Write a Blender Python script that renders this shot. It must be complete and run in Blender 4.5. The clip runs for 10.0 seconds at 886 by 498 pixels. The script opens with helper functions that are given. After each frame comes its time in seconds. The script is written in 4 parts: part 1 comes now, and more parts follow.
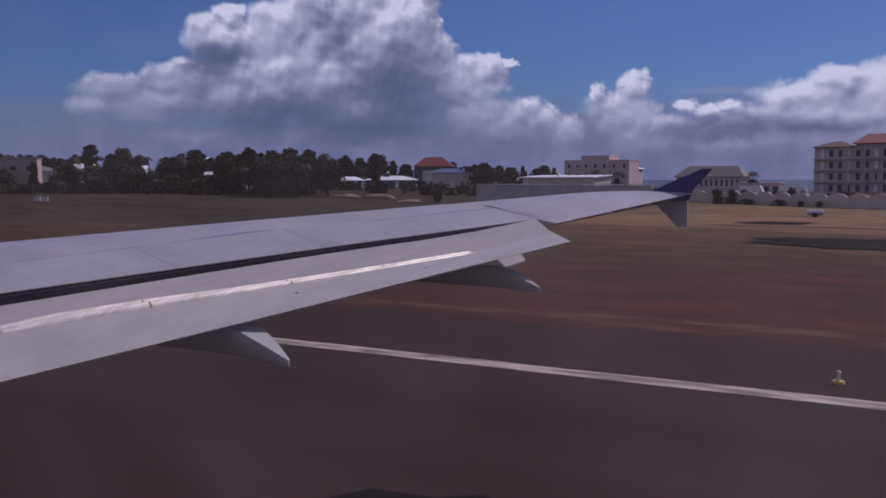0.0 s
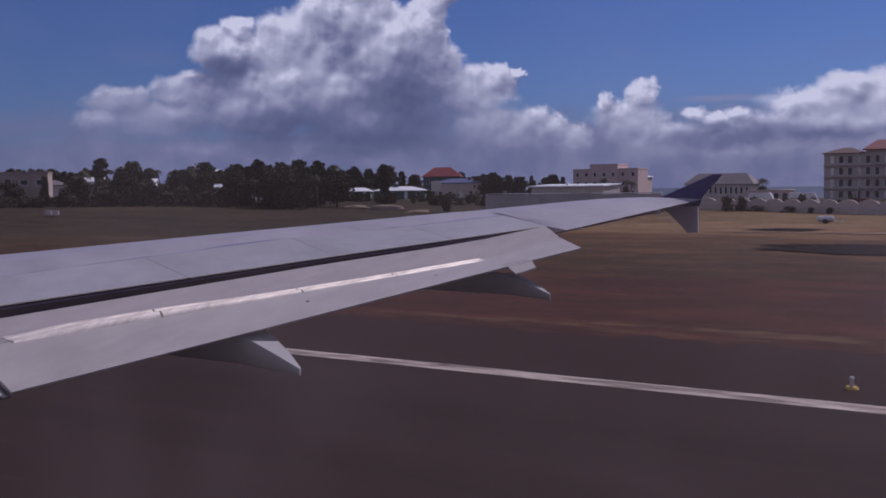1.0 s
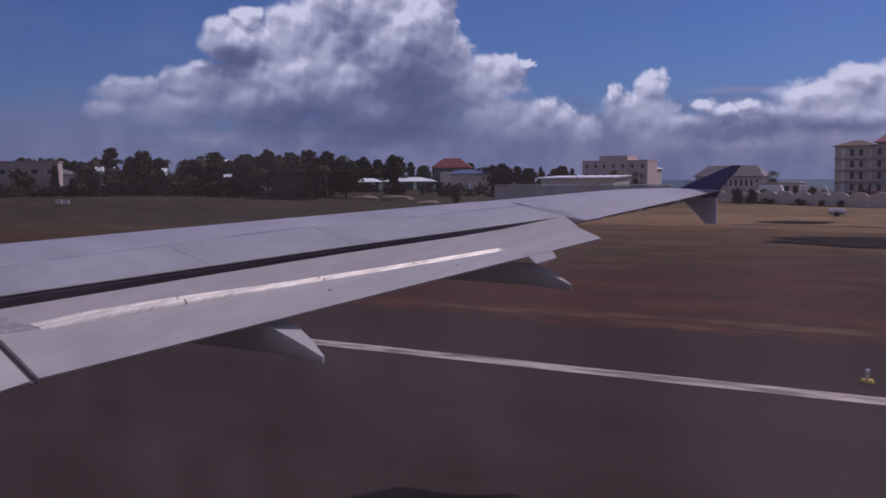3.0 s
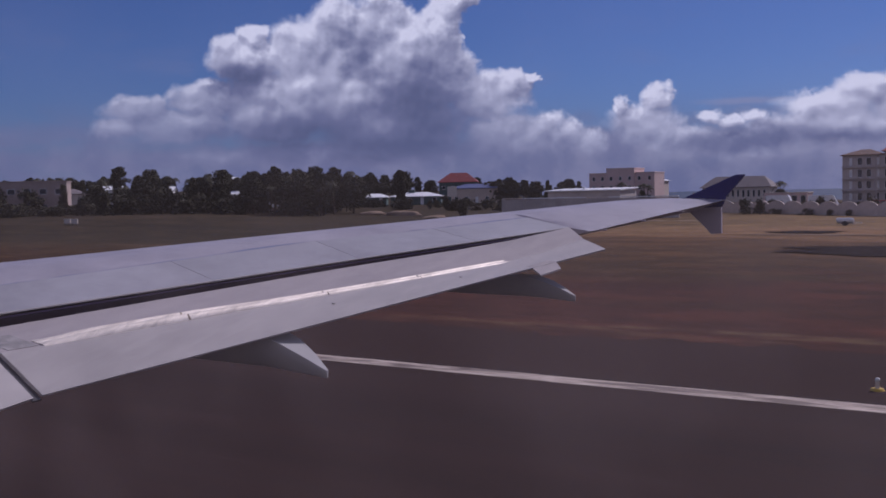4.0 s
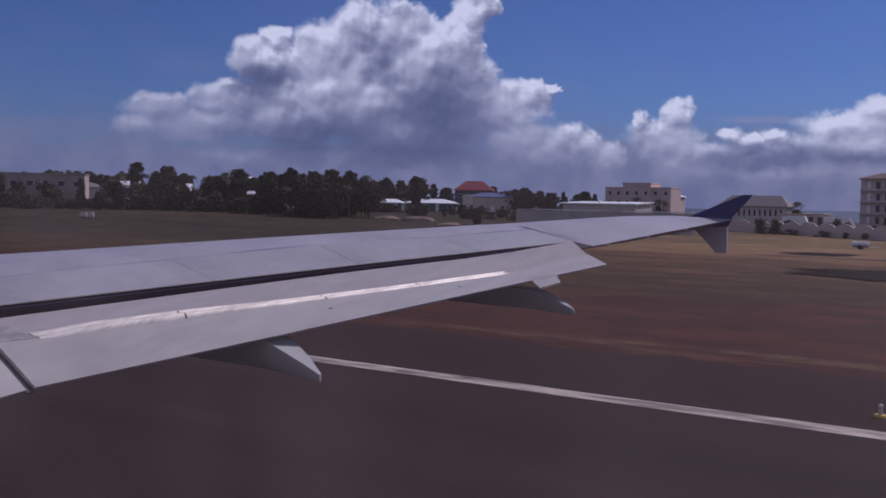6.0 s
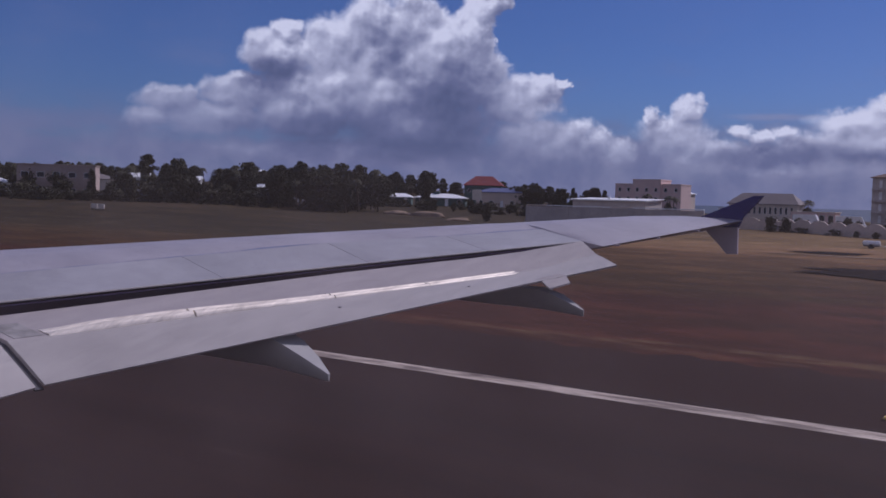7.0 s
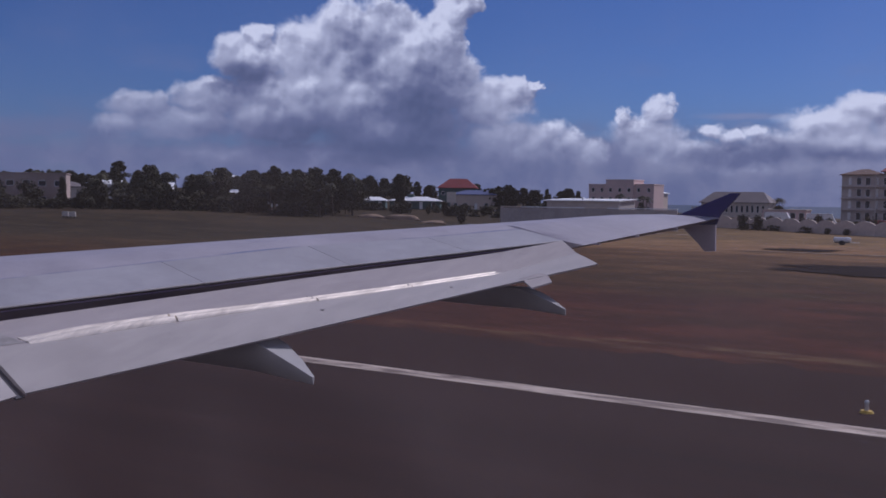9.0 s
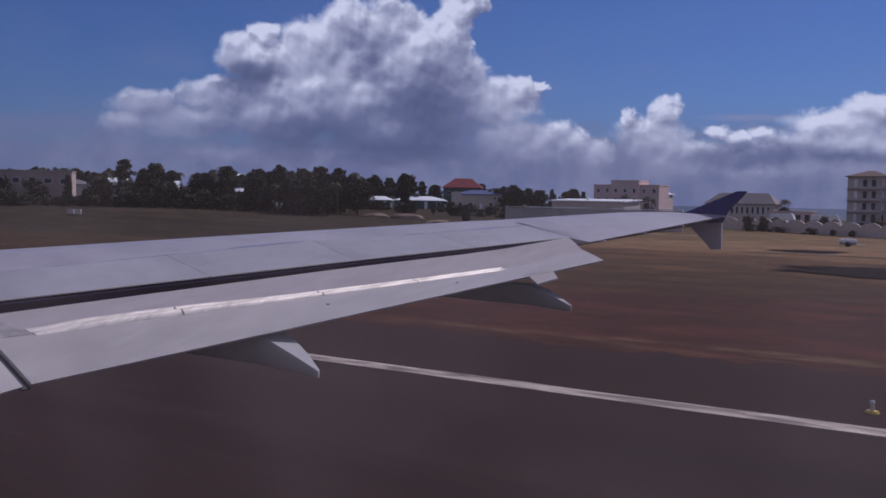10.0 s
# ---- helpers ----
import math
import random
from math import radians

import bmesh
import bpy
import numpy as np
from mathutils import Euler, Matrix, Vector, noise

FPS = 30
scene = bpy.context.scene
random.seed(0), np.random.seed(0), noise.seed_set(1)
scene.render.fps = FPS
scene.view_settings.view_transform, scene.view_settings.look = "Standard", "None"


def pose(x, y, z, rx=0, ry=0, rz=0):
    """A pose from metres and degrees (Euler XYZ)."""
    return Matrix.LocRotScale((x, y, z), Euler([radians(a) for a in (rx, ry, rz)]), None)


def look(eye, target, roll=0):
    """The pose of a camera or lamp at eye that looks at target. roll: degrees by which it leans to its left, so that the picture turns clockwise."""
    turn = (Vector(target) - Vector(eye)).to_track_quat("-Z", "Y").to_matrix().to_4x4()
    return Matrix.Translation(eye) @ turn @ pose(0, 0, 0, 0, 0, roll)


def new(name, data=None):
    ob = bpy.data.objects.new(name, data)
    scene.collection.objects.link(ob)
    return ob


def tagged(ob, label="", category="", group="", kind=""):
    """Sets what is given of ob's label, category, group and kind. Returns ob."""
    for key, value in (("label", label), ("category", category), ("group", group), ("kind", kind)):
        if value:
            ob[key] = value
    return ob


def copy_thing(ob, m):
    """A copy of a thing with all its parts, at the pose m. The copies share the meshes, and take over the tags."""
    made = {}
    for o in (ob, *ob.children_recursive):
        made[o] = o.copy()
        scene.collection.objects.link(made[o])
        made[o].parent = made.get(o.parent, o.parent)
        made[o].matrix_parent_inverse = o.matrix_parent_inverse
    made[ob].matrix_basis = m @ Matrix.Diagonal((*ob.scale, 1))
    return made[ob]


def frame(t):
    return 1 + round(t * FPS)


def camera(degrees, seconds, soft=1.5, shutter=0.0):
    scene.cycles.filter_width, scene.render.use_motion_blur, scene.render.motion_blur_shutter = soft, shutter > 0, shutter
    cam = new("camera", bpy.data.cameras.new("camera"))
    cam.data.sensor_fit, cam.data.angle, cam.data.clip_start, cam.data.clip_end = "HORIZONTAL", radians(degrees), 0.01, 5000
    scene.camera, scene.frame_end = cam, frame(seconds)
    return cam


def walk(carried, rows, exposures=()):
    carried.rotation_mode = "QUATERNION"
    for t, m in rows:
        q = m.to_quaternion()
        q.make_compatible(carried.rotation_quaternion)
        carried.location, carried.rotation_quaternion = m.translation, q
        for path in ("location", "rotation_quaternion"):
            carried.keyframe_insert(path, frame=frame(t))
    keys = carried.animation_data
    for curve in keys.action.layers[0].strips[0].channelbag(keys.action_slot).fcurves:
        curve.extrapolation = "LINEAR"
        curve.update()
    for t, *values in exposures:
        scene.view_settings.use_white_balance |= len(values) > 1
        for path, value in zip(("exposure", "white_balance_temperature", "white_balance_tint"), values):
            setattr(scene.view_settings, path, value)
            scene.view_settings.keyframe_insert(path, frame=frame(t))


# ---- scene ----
# Aircraft axes: -x is the way the nose points, +y is out along the wing, z = 0 is the runway.
cam = camera(49.5, 10.0, soft=1.7)
walk(cam, [
    (0, pose(0.052, -0.035, 4.431, 85.851, 0.140, 30.730)),
    (0.5, pose(0.053, -0.004, 4.445, 86.875, 0.176, 31.392)),
    (1, pose(0.037, -0.029, 4.399, 86.461, 0.690, 31.252)),
    (1.5, pose(0.015, -0.049, 4.404, 85.891, 0.353, 31.477)),
    (2, pose(-0.025, -0.053, 4.392, 85.969, 0.581, 31.088)),
    (2.5, pose(-0.099, -0.102, 4.391, 85.746, 0.174, 31.646)),
    (4, pose(-0.057, -0.063, 4.356, 86.810, 1.186, 32.188)),
    (4.5, pose(-0.022, -0.045, 4.370, 87.164, 1.178, 32.407)),
    (5, pose(0.042, -0.034, 4.368, 86.915, 0.850, 32.627)),
    (5.5, pose(0.094, -0.022, 4.358, 87.434, -0.458, 32.632)),
    (7, pose(0.073, 0.002, 4.432, 86.915, -1.584, 33.692)),
    (7.5, pose(0.055, -0.023, 4.374, 86.962, -1.409, 33.363)),
    (8, pose(0.044, -0.003, 4.366, 86.939, -0.926, 32.958)),
    (8.5, pose(0.019, -0.014, 4.406, 86.837, -1.223, 32.854)),
    (9, pose(-0.003, -0.023, 4.408, 87.117, -0.786, 32.148)),
    (9.5, pose(-0.031, -0.022, 4.368, 87.952, -0.690, 32.161)),
    (10, pose(-0.019, -0.024, 4.355, 87.106, -1.076, 32.438)),
], exposures=[(0.0, -0.70, 5880, 30), (2.5, -0.69, 5860, 30), (4.5, -0.62, 5830, 30), (5.5, -0.63, 5760, 28), (7.5, -0.65, 5750, 28), (9.0, -0.64, 5660, 25), (10.0, -0.62, 5720, 25)])

# ---- light ----
SUN_AZ, SUN_EL = 22.0, 41.0          # degrees from +y towards +x, degrees above the horizon
sun_dir = Vector((math.sin(radians(SUN_AZ)) * math.cos(radians(SUN_EL)), math.cos(radians(SUN_AZ)) * math.cos(radians(SUN_EL)), math.sin(radians(SUN_EL))))
sun_data = bpy.data.lights.new("sun", "SUN")
sun_data.energy, sun_data.angle, sun_data.color = 4.2, radians(0.53), (1.0, 0.95, 0.88)
sun = new("sun", sun_data)
sun.matrix_world = look(sun_dir * 300, (0, 0, 0))


class Nodes:
    """A short hand for building node trees."""

    def __init__(self, tree):
        self.t = tree
        tree.nodes.clear()

    def put(self, n, key, value):
        sock = n.inputs[int(key[1:])] if key[0] == "i" and key[1:].isdigit() else n.inputs[key.replace("_", " ")]
        if isinstance(value, bpy.types.NodeSocket):
            self.t.links.new(value, sock)
        else:
            sock.default_value = value

    def math(self, op, a, b=0.0, c=0.0):
        n = self.t.nodes.new("ShaderNodeMath")
        n.operation = op
        for i, v in enumerate((a, b, c)):
            self.put(n, "i%d" % i, v)
        return n.outputs[0]

    def vec(self, op, a, b=(0, 0, 0), c=(0, 0, 0)):
        n = self.t.nodes.new("ShaderNodeVectorMath")
        n.operation = op
        for i, v in enumerate((a, b, c)):
            self.put(n, "i%d" % i, v)
        return n.outputs["Value"] if op in ("LENGTH", "DOT_PRODUCT", "DISTANCE") else n.outputs["Vector"]

    def noise(self, vector, scale, detail=4.0, rough=0.55):
        n = self.t.nodes.new("ShaderNodeTexNoise")
        for key, v in (("Vector", vector), ("Scale", scale), ("Detail", detail), ("Roughness", rough)):
            self.put(n, key, v)
        return n

    def ramp(self, fac, stops):
        n = self.t.nodes.new("ShaderNodeValToRGB")
        e = n.color_ramp.elements
        while len(e) < len(stops):
            e.new(0.5)
        for el, (p, c) in zip(e, stops):
            el.position, el.color = p, (*c, 1) if len(c) == 3 else c
        self.put(n, "Fac", fac)
        return n.outputs["Color"]

    def mix(self, fac, a, b, mode="MIX"):
        n = self.t.nodes.new("ShaderNodeMix")
        n.data_type, n.blend_type = "RGBA", mode
        for key, v in (("i0", fac), ("i6", a), ("i7", b)):
            self.put(n, key, (*v, 1) if isinstance(v, tuple) and len(v) == 3 else v)
        return n.outputs[2]


def smooth(n, v, lo, hi):
    m = n.t.nodes.new("ShaderNodeMapRange")
    m.interpolation_type = "SMOOTHSTEP"
    for key, x in (("Value", v), ("From Min", lo), ("From Max", hi)):
        n.put(m, key, x)
    return m.outputs["Result"]


# Fair-weather cumulus over the sea: bearing left of +y, height, half width, half height, all in degrees.
TOWER = [
    (43.59, 8.09, 2.22, 1.52), (43.1, 9.2, 1.0, 0.95), (40.17, 8.42, 2.53, 2.09), (37.98, 10.18, 2.09, 1.42), (35.93, 9.91, 2.7, 1.89), (34.21, 8.21, 2.86, 2.53),
    (31.9, 9.94, 1.25, 2.22), (31.2, 11.67, 0.95, 1.35), (32.2, 6.87, 2.3, 2.36), (29.58, 5.5, 2.7, 1.75), (28.23, 6.28, 1.62, 1.01), (26.8, 6.66, 0.61, 0.47),
    (26.28, 3.76, 1.85, 1.08), (28.45, 3.32, 3.71, 1.85), (37.76, 5.81, 5.9, 3.03), (41.75, 4.54, 4.38, 1.95), (35.14, 3.96, 6.4, 2.53), (42.6, 6.2, 2.0, 1.3),
    (49.65, 5.19, 2.29, 1.01), (46.69, 5.52, 1.35, 0.57), (47.21, 4.24, 4.21, 1.21), (50.75, 4.08, 1.85, 0.84), (38.51, 2.62, 10.11, 1.08)]
BANK = [
    (24.53, 3.61, 1.08, 0.81), (23.56, 2.96, 1.35, 1.01), (21.51, 5.05, 0.57, 0.74), (19.65, 5.42, 1.01, 0.88), (20.24, 3.9, 2.36, 1.42), (18.81, 2.94, 2.02, 1.01),
    (16.61, 4.21, 0.81, 0.51), (15.47, 3.9, 0.94, 0.51), (14.25, 4.1, 0.88, 0.47), (13.26, 3.15, 2.36, 1.01), (15.54, 2.7, 4.38, 1.08), (10.32, 4.72, 3.2, 0.81),
    (8.34, 5.27, 2.02, 0.88), (9.61, 3.51, 4.38, 1.55), (5.74, 4.45, 3.71, 2.02), (11.34, 3.69, 2.02, 1.01), (20.6, 4.4, 1.5, 1.0), (37.0, 7.6, 2.6, 2.0),
    (45.6, 5.6, 2.6, 1.3)]
# the parts of them that face away from the sun
SHADED = [
    (33.4, 5.0, 3.1, 2.6), (39.81, 3.53, 5.05, 1.42), (35.17, 2.79, 5.73, 1.01), (43.95, 6.81, 2.36, 0.84), (14.31, 2.87, 4.04, 0.81),
    (37.05, 7.92, 1.01, 1.01), (9.61, 2.47, 4.04, 0.67)]


def nearest(n, p, blobs, soft):
    """The distance to the nearest blob, in units of its half width, with soft joins."""
    field = 9.0
    for az, el, ra, re in blobs:
        scaled = n.vec("MULTIPLY_ADD", p, (1 / ra, 1 / re, 0), (-az / ra, -el / re, 0))
        field = n.math("SMOOTH_MIN", field, n.vec("LENGTH", scaled), soft)
    return field


def cloud_group():
    """Density and relief of the clouds at a place (bearing, height)."""
    g = bpy.data.node_groups.new("cumulus", "ShaderNodeTree")
    g.interface.new_socket("Place", in_out="INPUT", socket_type="NodeSocketVector")
    g.interface.new_socket("Density", in_out="OUTPUT", socket_type="NodeSocketFloat")
    g.interface.new_socket("Relief", in_out="OUTPUT", socket_type="NodeSocketFloat")
    n = Nodes(g)
    place = n.t.nodes.new("NodeGroupInput").outputs[0]
    out = n.t.nodes.new("NodeGroupOutput")
    sway = n.vec("SUBTRACT", n.noise(place, 0.55, 5, 0.62).outputs["Color"], (0.5, 0.5, 0.5))
    p = n.vec("ADD", place, n.vec("MULTIPLY", sway, (2.3, 1.6, 0)))
    field = n.math("SUBTRACT", 1.0, nearest(n, p, TOWER + BANK, 0.16))

    def lumps(scale, detail):
        v = n.t.nodes.new("ShaderNodeTexVoronoi")
        v.feature = "SMOOTH_F1"
        jitter = n.vec("SUBTRACT", n.noise(place, scale * 1.6, 4).outputs["Color"], (0.5, 0.5, 0.5))
        n.put(v, "Vector", n.vec("ADD", place, n.vec("MULTIPLY", jitter, (0.7 / scale, 0.6 / scale, 0))))
        for key, x in (("Scale", scale), ("Detail", detail), ("Roughness", 0.5), ("Smoothness", 0.55)):
            n.put(v, key, x)
        return n.math("SUBTRACT", 0.45, v.outputs["Distance"])

    big, small = lumps(0.42, 0.0), lumps(1.25, 0.0)
    fine = n.math("SUBTRACT", n.noise(place, 1.1, 6, 0.55).outputs["Fac"], 0.5)
    rim = n.math("ADD", n.math("MULTIPLY", big, 0.12), n.math("ADD", n.math("MULTIPLY", small, 0.20), n.math("MULTIPLY", fine, 0.30)))
    n.put(out, "i0", n.math("ADD", field, rim))
    dome = n.math("SQRT", n.math("MAXIMUM", n.math("ADD", field, 0.15), 0.0))
    relief = n.math("ADD", n.math("MULTIPLY", dome, 1.15), n.math("ADD", n.math("MULTIPLY", big, 0.9), n.math("ADD", n.math("MULTIPLY", small, 0.22), n.math("MULTIPLY", fine, 0.16))))
    n.put(out, "i1", relief)
    return g


def build_world():
    world = bpy.data.worlds.new("world")
    scene.world = world
    world.use_nodes = True
    n = Nodes(world.node_tree)
    sky = n.t.nodes.new("ShaderNodeTexSky")
    sky.sky_type, sky.sun_disc = "NISHITA", False
    sky.sun_elevation, sky.sun_rotation = radians(SUN_EL), radians(SUN_AZ)
    sky.air_density, sky.dust_density, sky.ozone_density = 1.0, 0.3, 3.0
    d = n.t.nodes.new("ShaderNodeTexCoord").outputs["Generated"]
    xyz = n.t.nodes.new("ShaderNodeSeparateXYZ")
    n.put(xyz, "i0", d)
    az = n.math("DEGREES", n.math("ARCTAN2", n.math("MULTIPLY", xyz.outputs[0], -1.0), xyz.outputs[1]))
    el = n.math("DEGREES", n.math("ARCSINE", xyz.outputs[2]))
    comb = n.t.nodes.new("ShaderNodeCombineXYZ")
    n.put(comb, "i0", az)
    n.put(comb, "i1", el)
    place = comb.outputs[0]
    group = cloud_group()

    def sample(v):
        g = n.t.nodes.new("ShaderNodeGroup")
        g.node_tree = group
        n.put(g, "i0", v)
        return g

    here, up = sample(place), sample(n.vec("ADD", place, (0.20, 0.45, 0)))
    # the slope of the relief towards the light, and the broad shaded sides
    slope = n.math("SUBTRACT", here.outputs[1], up.outputs[1])
    drift = n.vec("SUBTRACT", n.noise(place, 0.4, 4, 0.6).outputs["Color"], (0.5, 0.5, 0.5))
    hollow = smooth(n, nearest(n, n.vec("ADD", place, n.vec("MULTIPLY", drift, (2.4, 1.6, 0))), SHADED, 0.4), 1.5, 0.1)
    high = smooth(n, el, 2.2, 9.0)
    shade = n.math("ADD", n.math("MULTIPLY", slope, n.math("ADD", 0.36, n.math("MULTIPLY", high, 0.64))), n.math("ADD", 0.50, n.math("ADD", n.math("MULTIPLY", high, 0.22), n.math("MULTIPLY", smooth(n, az, 34.0, 12.0), 0.24))))
    shade = n.math("SUBTRACT", shade, n.math("MULTIPLY", hollow, 0.52))
    body = n.noise(place, 0.35, 4, 0.55).outputs["Fac"]
    shade = n.math("ADD", shade, n.math("MULTIPLY", n.math("SUBTRACT", body, 0.5), 0.5))
    # the bank furthest up the coast lies behind haze
    veil = n.math("MULTIPLY", smooth(n, az, 43.5, 48.5), 0.5)
    # thin edges let the light through
    thin = smooth(n, here.outputs[0], 0.30, 0.0)
    shade = n.math("ADD", shade, n.math("MULTIPLY", thin, n.math("MULTIPLY", high, 0.16)))
    cloud = n.ramp(shade, [(0.0, (1.6, 2.05, 3.6)), (0.30, (2.4, 2.85, 4.6)), (0.55, (4.2, 4.7, 6.4)), (0.80, (7.2, 7.8, 9.3)), (1.0, (11.3, 12.0, 13.0))])
    cloud = n.mix(veil, cloud, (3.1, 3.75, 5.6))
    mask = smooth(n, here.outputs[0], -0.10, n.math("ADD", 0.55, n.math("MULTIPLY", smooth(n, el, 2.5, 8.0), -0.36)))
    # haze towards the horizon, low grey cloud bands and faint wisps
    haze = n.math("POWER", n.math("SUBTRACT", 1.0, smooth(n, el, -2.0, 9.0)), 2.0)
    wisp = n.math("MULTIPLY", smooth(n, n.noise(n.vec("MULTIPLY", place, (0.5, 1.2, 1)), 0.35, 6).outputs["Fac"], 0.5, 0.8), 0.30)
    deep = n.mix(1.0, sky.outputs[0], (0.41, 0.57, 0.91), "MULTIPLY")
    clear = n.mix(n.math("MULTIPLY", haze, 0.85), deep, (1.75, 2.3, 4.3))
    bands = n.noise(n.vec("MULTIPLY", place, (0.45, 1.3, 1)), 0.55, 7).outputs["Fac"]
    clear = n.mix(n.math("MULTIPLY", n.math("MULTIPLY", smooth(n, bands, 0.36, 0.60), smooth(n, el, 6.0, 2.6)), 0.75), clear, (2.65, 3.0, 4.8))
    clear = n.mix(n.math("MULTIPLY", wisp, smooth(n, el, 14.0, 3.0)), clear, (3.2, 3.6, 5.6))
    sunk = n.math("MULTIPLY", smooth(n, n.math("ADD", el, n.math("MULTIPLY", n.math("SUBTRACT", bands, 0.5), 2.2)), 3.4, 0.9), n.math("SUBTRACT", 0.82, n.math("MULTIPLY", smooth(n, az, 30.0, 14.0), 0.45)))
    cloud = n.mix(sunk, cloud, n.mix(smooth(n, bands, 0.35, 0.65), (2.15, 2.5, 4.3), (3.0, 3.25, 4.9)))
    # the grey foot of the far clouds, and one thin streak
    foot = n.math("ADD", el, n.math("MULTIPLY", n.math("SUBTRACT", n.noise(n.vec("MULTIPLY", place, (0.6, 1.0, 1)), 0.5, 5, 0.6).outputs["Fac"], 0.5), 5.0))
    foot = n.math("MULTIPLY", smooth(n, foot, 4.3, 2.3), n.math("SUBTRACT", 0.85, n.math("MULTIPLY", smooth(n, az, 44.0, 56.0), 0.45)))
    clear = n.mix(foot, clear, n.mix(smooth(n, body, 0.35, 0.65), (2.35, 2.8, 4.6), (3.5, 3.85, 5.5)))
    clear = n.mix(n.math("MULTIPLY", foot, n.math("MULTIPLY", smooth(n, az, 30.0, 14.0), smooth(n, el, 1.2, 3.2))), clear, n.mix(smooth(n, body, 0.38, 0.62), (4.0, 4.3, 6.1), (6.3, 6.6, 8.0)))
    streak = n.vec("LENGTH", n.vec("MULTIPLY_ADD", n.vec("ADD", place, n.vec("MULTIPLY", drift, (0.0, 0.35, 0))), (1 / 3.2, 1 / 0.28, 0), (-14.9 / 3.2, -5.02 / 0.28, 0)))
    clear = n.mix(n.math("MULTIPLY", smooth(n, streak, 1.1, 0.2), 0.5), clear, (4.6, 4.9, 6.6))
    col = n.mix(mask, clear, cloud)
    # unseen fair-weather cumulus overhead and inland, added as neutral fill light
    fill_puffs = smooth(n, n.noise(n.vec("DIVIDE", d, n.math("ADD", n.math("ABSOLUTE", xyz.outputs[2]), 0.25)), 1.5, 6, 0.6).outputs["Fac"], 0.46, 0.60)
    aside = n.math("MAXIMUM", smooth(n, n.math("ABSOLUTE", n.math("SUBTRACT", az, 31.0)), 38.0, 55.0), smooth(n, el, 17.0, 28.0))
    col = n.mix(n.math("MULTIPLY", fill_puffs, n.math("MULTIPLY", aside, smooth(n, el, 0.5, 6.0))), col, (9.5, 9.6, 10.2))
    bg = n.t.nodes.new("ShaderNodeBackground")
    n.put(bg, "Color", col)
    n.put(bg, "Strength", 0.076)
    out = n.t.nodes.new("ShaderNodeOutputWorld")
    n.t.links.new(bg.outputs[0], out.inputs[0])


build_world()


# ---- materials ----
def material(name, colour, rough=0.6, metal=0.0, dark=0.75, light=1.15, grain=8.0, patch=0.6, bump=0.0, stretch=(1, 1, 1), coat=0.0, specks=None, tint=None, shared=False, gloss=0.3):
    m = bpy.data.materials.new(name)
    m.use_nodes = True
    n = Nodes(m.node_tree)
    co = n.t.nodes.new("ShaderNodeTexCoord").outputs["Object"]
    v = n.vec("MULTIPLY", co, stretch)
    small = n.noise(v, grain, 6, 0.6).outputs["Fac"]
    big = n.noise(v, patch, 4, 0.55).outputs["Fac"]
    both = n.math("ADD", n.math("MULTIPLY", small, 0.45), n.math("MULTIPLY", big, 0.55))
    lo, hi = tuple(c * dark for c in colour), tuple(min(1, c * light) for c in colour)
    col = n.ramp(both, [(0.3, lo), (0.7, hi)])
    if tint:
        col = n.mix(smooth(n, n.noise(v, patch * 0.35, 5).outputs["Fac"], 0.45, 0.65), col, tint)
    if specks:
        col = n.mix(smooth(n, n.noise(v, grain * 2.3, 3).outputs["Fac"], 0.6, 0.72), col, specks)
    if not shared:
        rnd = n.t.nodes.new("ShaderNodeObjectInfo").outputs["Random"]
        col = n.mix(n.math("MULTIPLY", rnd, 0.25), col, tuple(c * 0.7 for c in colour))
    p = n.t.nodes.new("ShaderNodeBsdfPrincipled")
    n.put(p, "Base Color", col)
    n.put(p, "Metallic", metal)
    n.put(p, "Roughness", n.math("ADD", rough - 0.08, n.math("MULTIPLY", small, 0.16)))
    n.put(p, "Coat Weight", coat)
    n.put(p, "Specular IOR Level", gloss)
    if bump:
        b = n.t.nodes.new("ShaderNodeBump")
        n.put(b, "Height", both)
        n.put(b, "Strength", bump)
        n.put(b, "Distance", 0.05)
        n.t.links.new(b.outputs[0], p.inputs["Normal"])
    o = n.t.nodes.new("ShaderNodeOutputMaterial")
    n.t.links.new(p.outputs[0], o.inputs[0])
    return m


WING = material("wing_grey_paint", (0.347, 0.320, 0.352), 0.44, 0.0, 0.74, 1.16, 5.0, 0.9, stretch=(0.9, 1.4, 1), gloss=0.5, shared=True)
SPOILER = material("spoiler_grey_paint", (0.335, 0.325, 0.345), 0.44, 0.0, 0.76, 1.14, 6.0, 0.9, gloss=0.5, shared=True)
TAB = material("flap_tab_paint", (0.42, 0.385, 0.368), 0.46, 0.0, 0.80, 1.12, 4.0, 0.5, stretch=(2.0, 0.5, 1), gloss=0.38, shared=True)
FLAP = material("flap_grey_paint", (0.362, 0.320, 0.312), 0.48, 0.0, 0.76, 1.15, 4.0, 0.5, stretch=(2.0, 0.5, 1), gloss=0.38, shared=True)
FAIRING = material("fairing_paint", (0.36, 0.35, 0.345), 0.7, 0.0, 0.8, 1.1, 4.0, 0.6, shared=True, gloss=0.1)
# near-white metal, its colour raised to carry the sun's glint on the crease
STRIP = material("glint_strip", (0.90, 0.79, 0.69), 0.58, 0.45, 0.5, 1.15, 9.0, 1.6, stretch=(7, 0.7, 1), shared=True, gloss=0.5)
SEAM = material("dark_seal", (0.05, 0.05, 0.06), 0.7, shared=True)
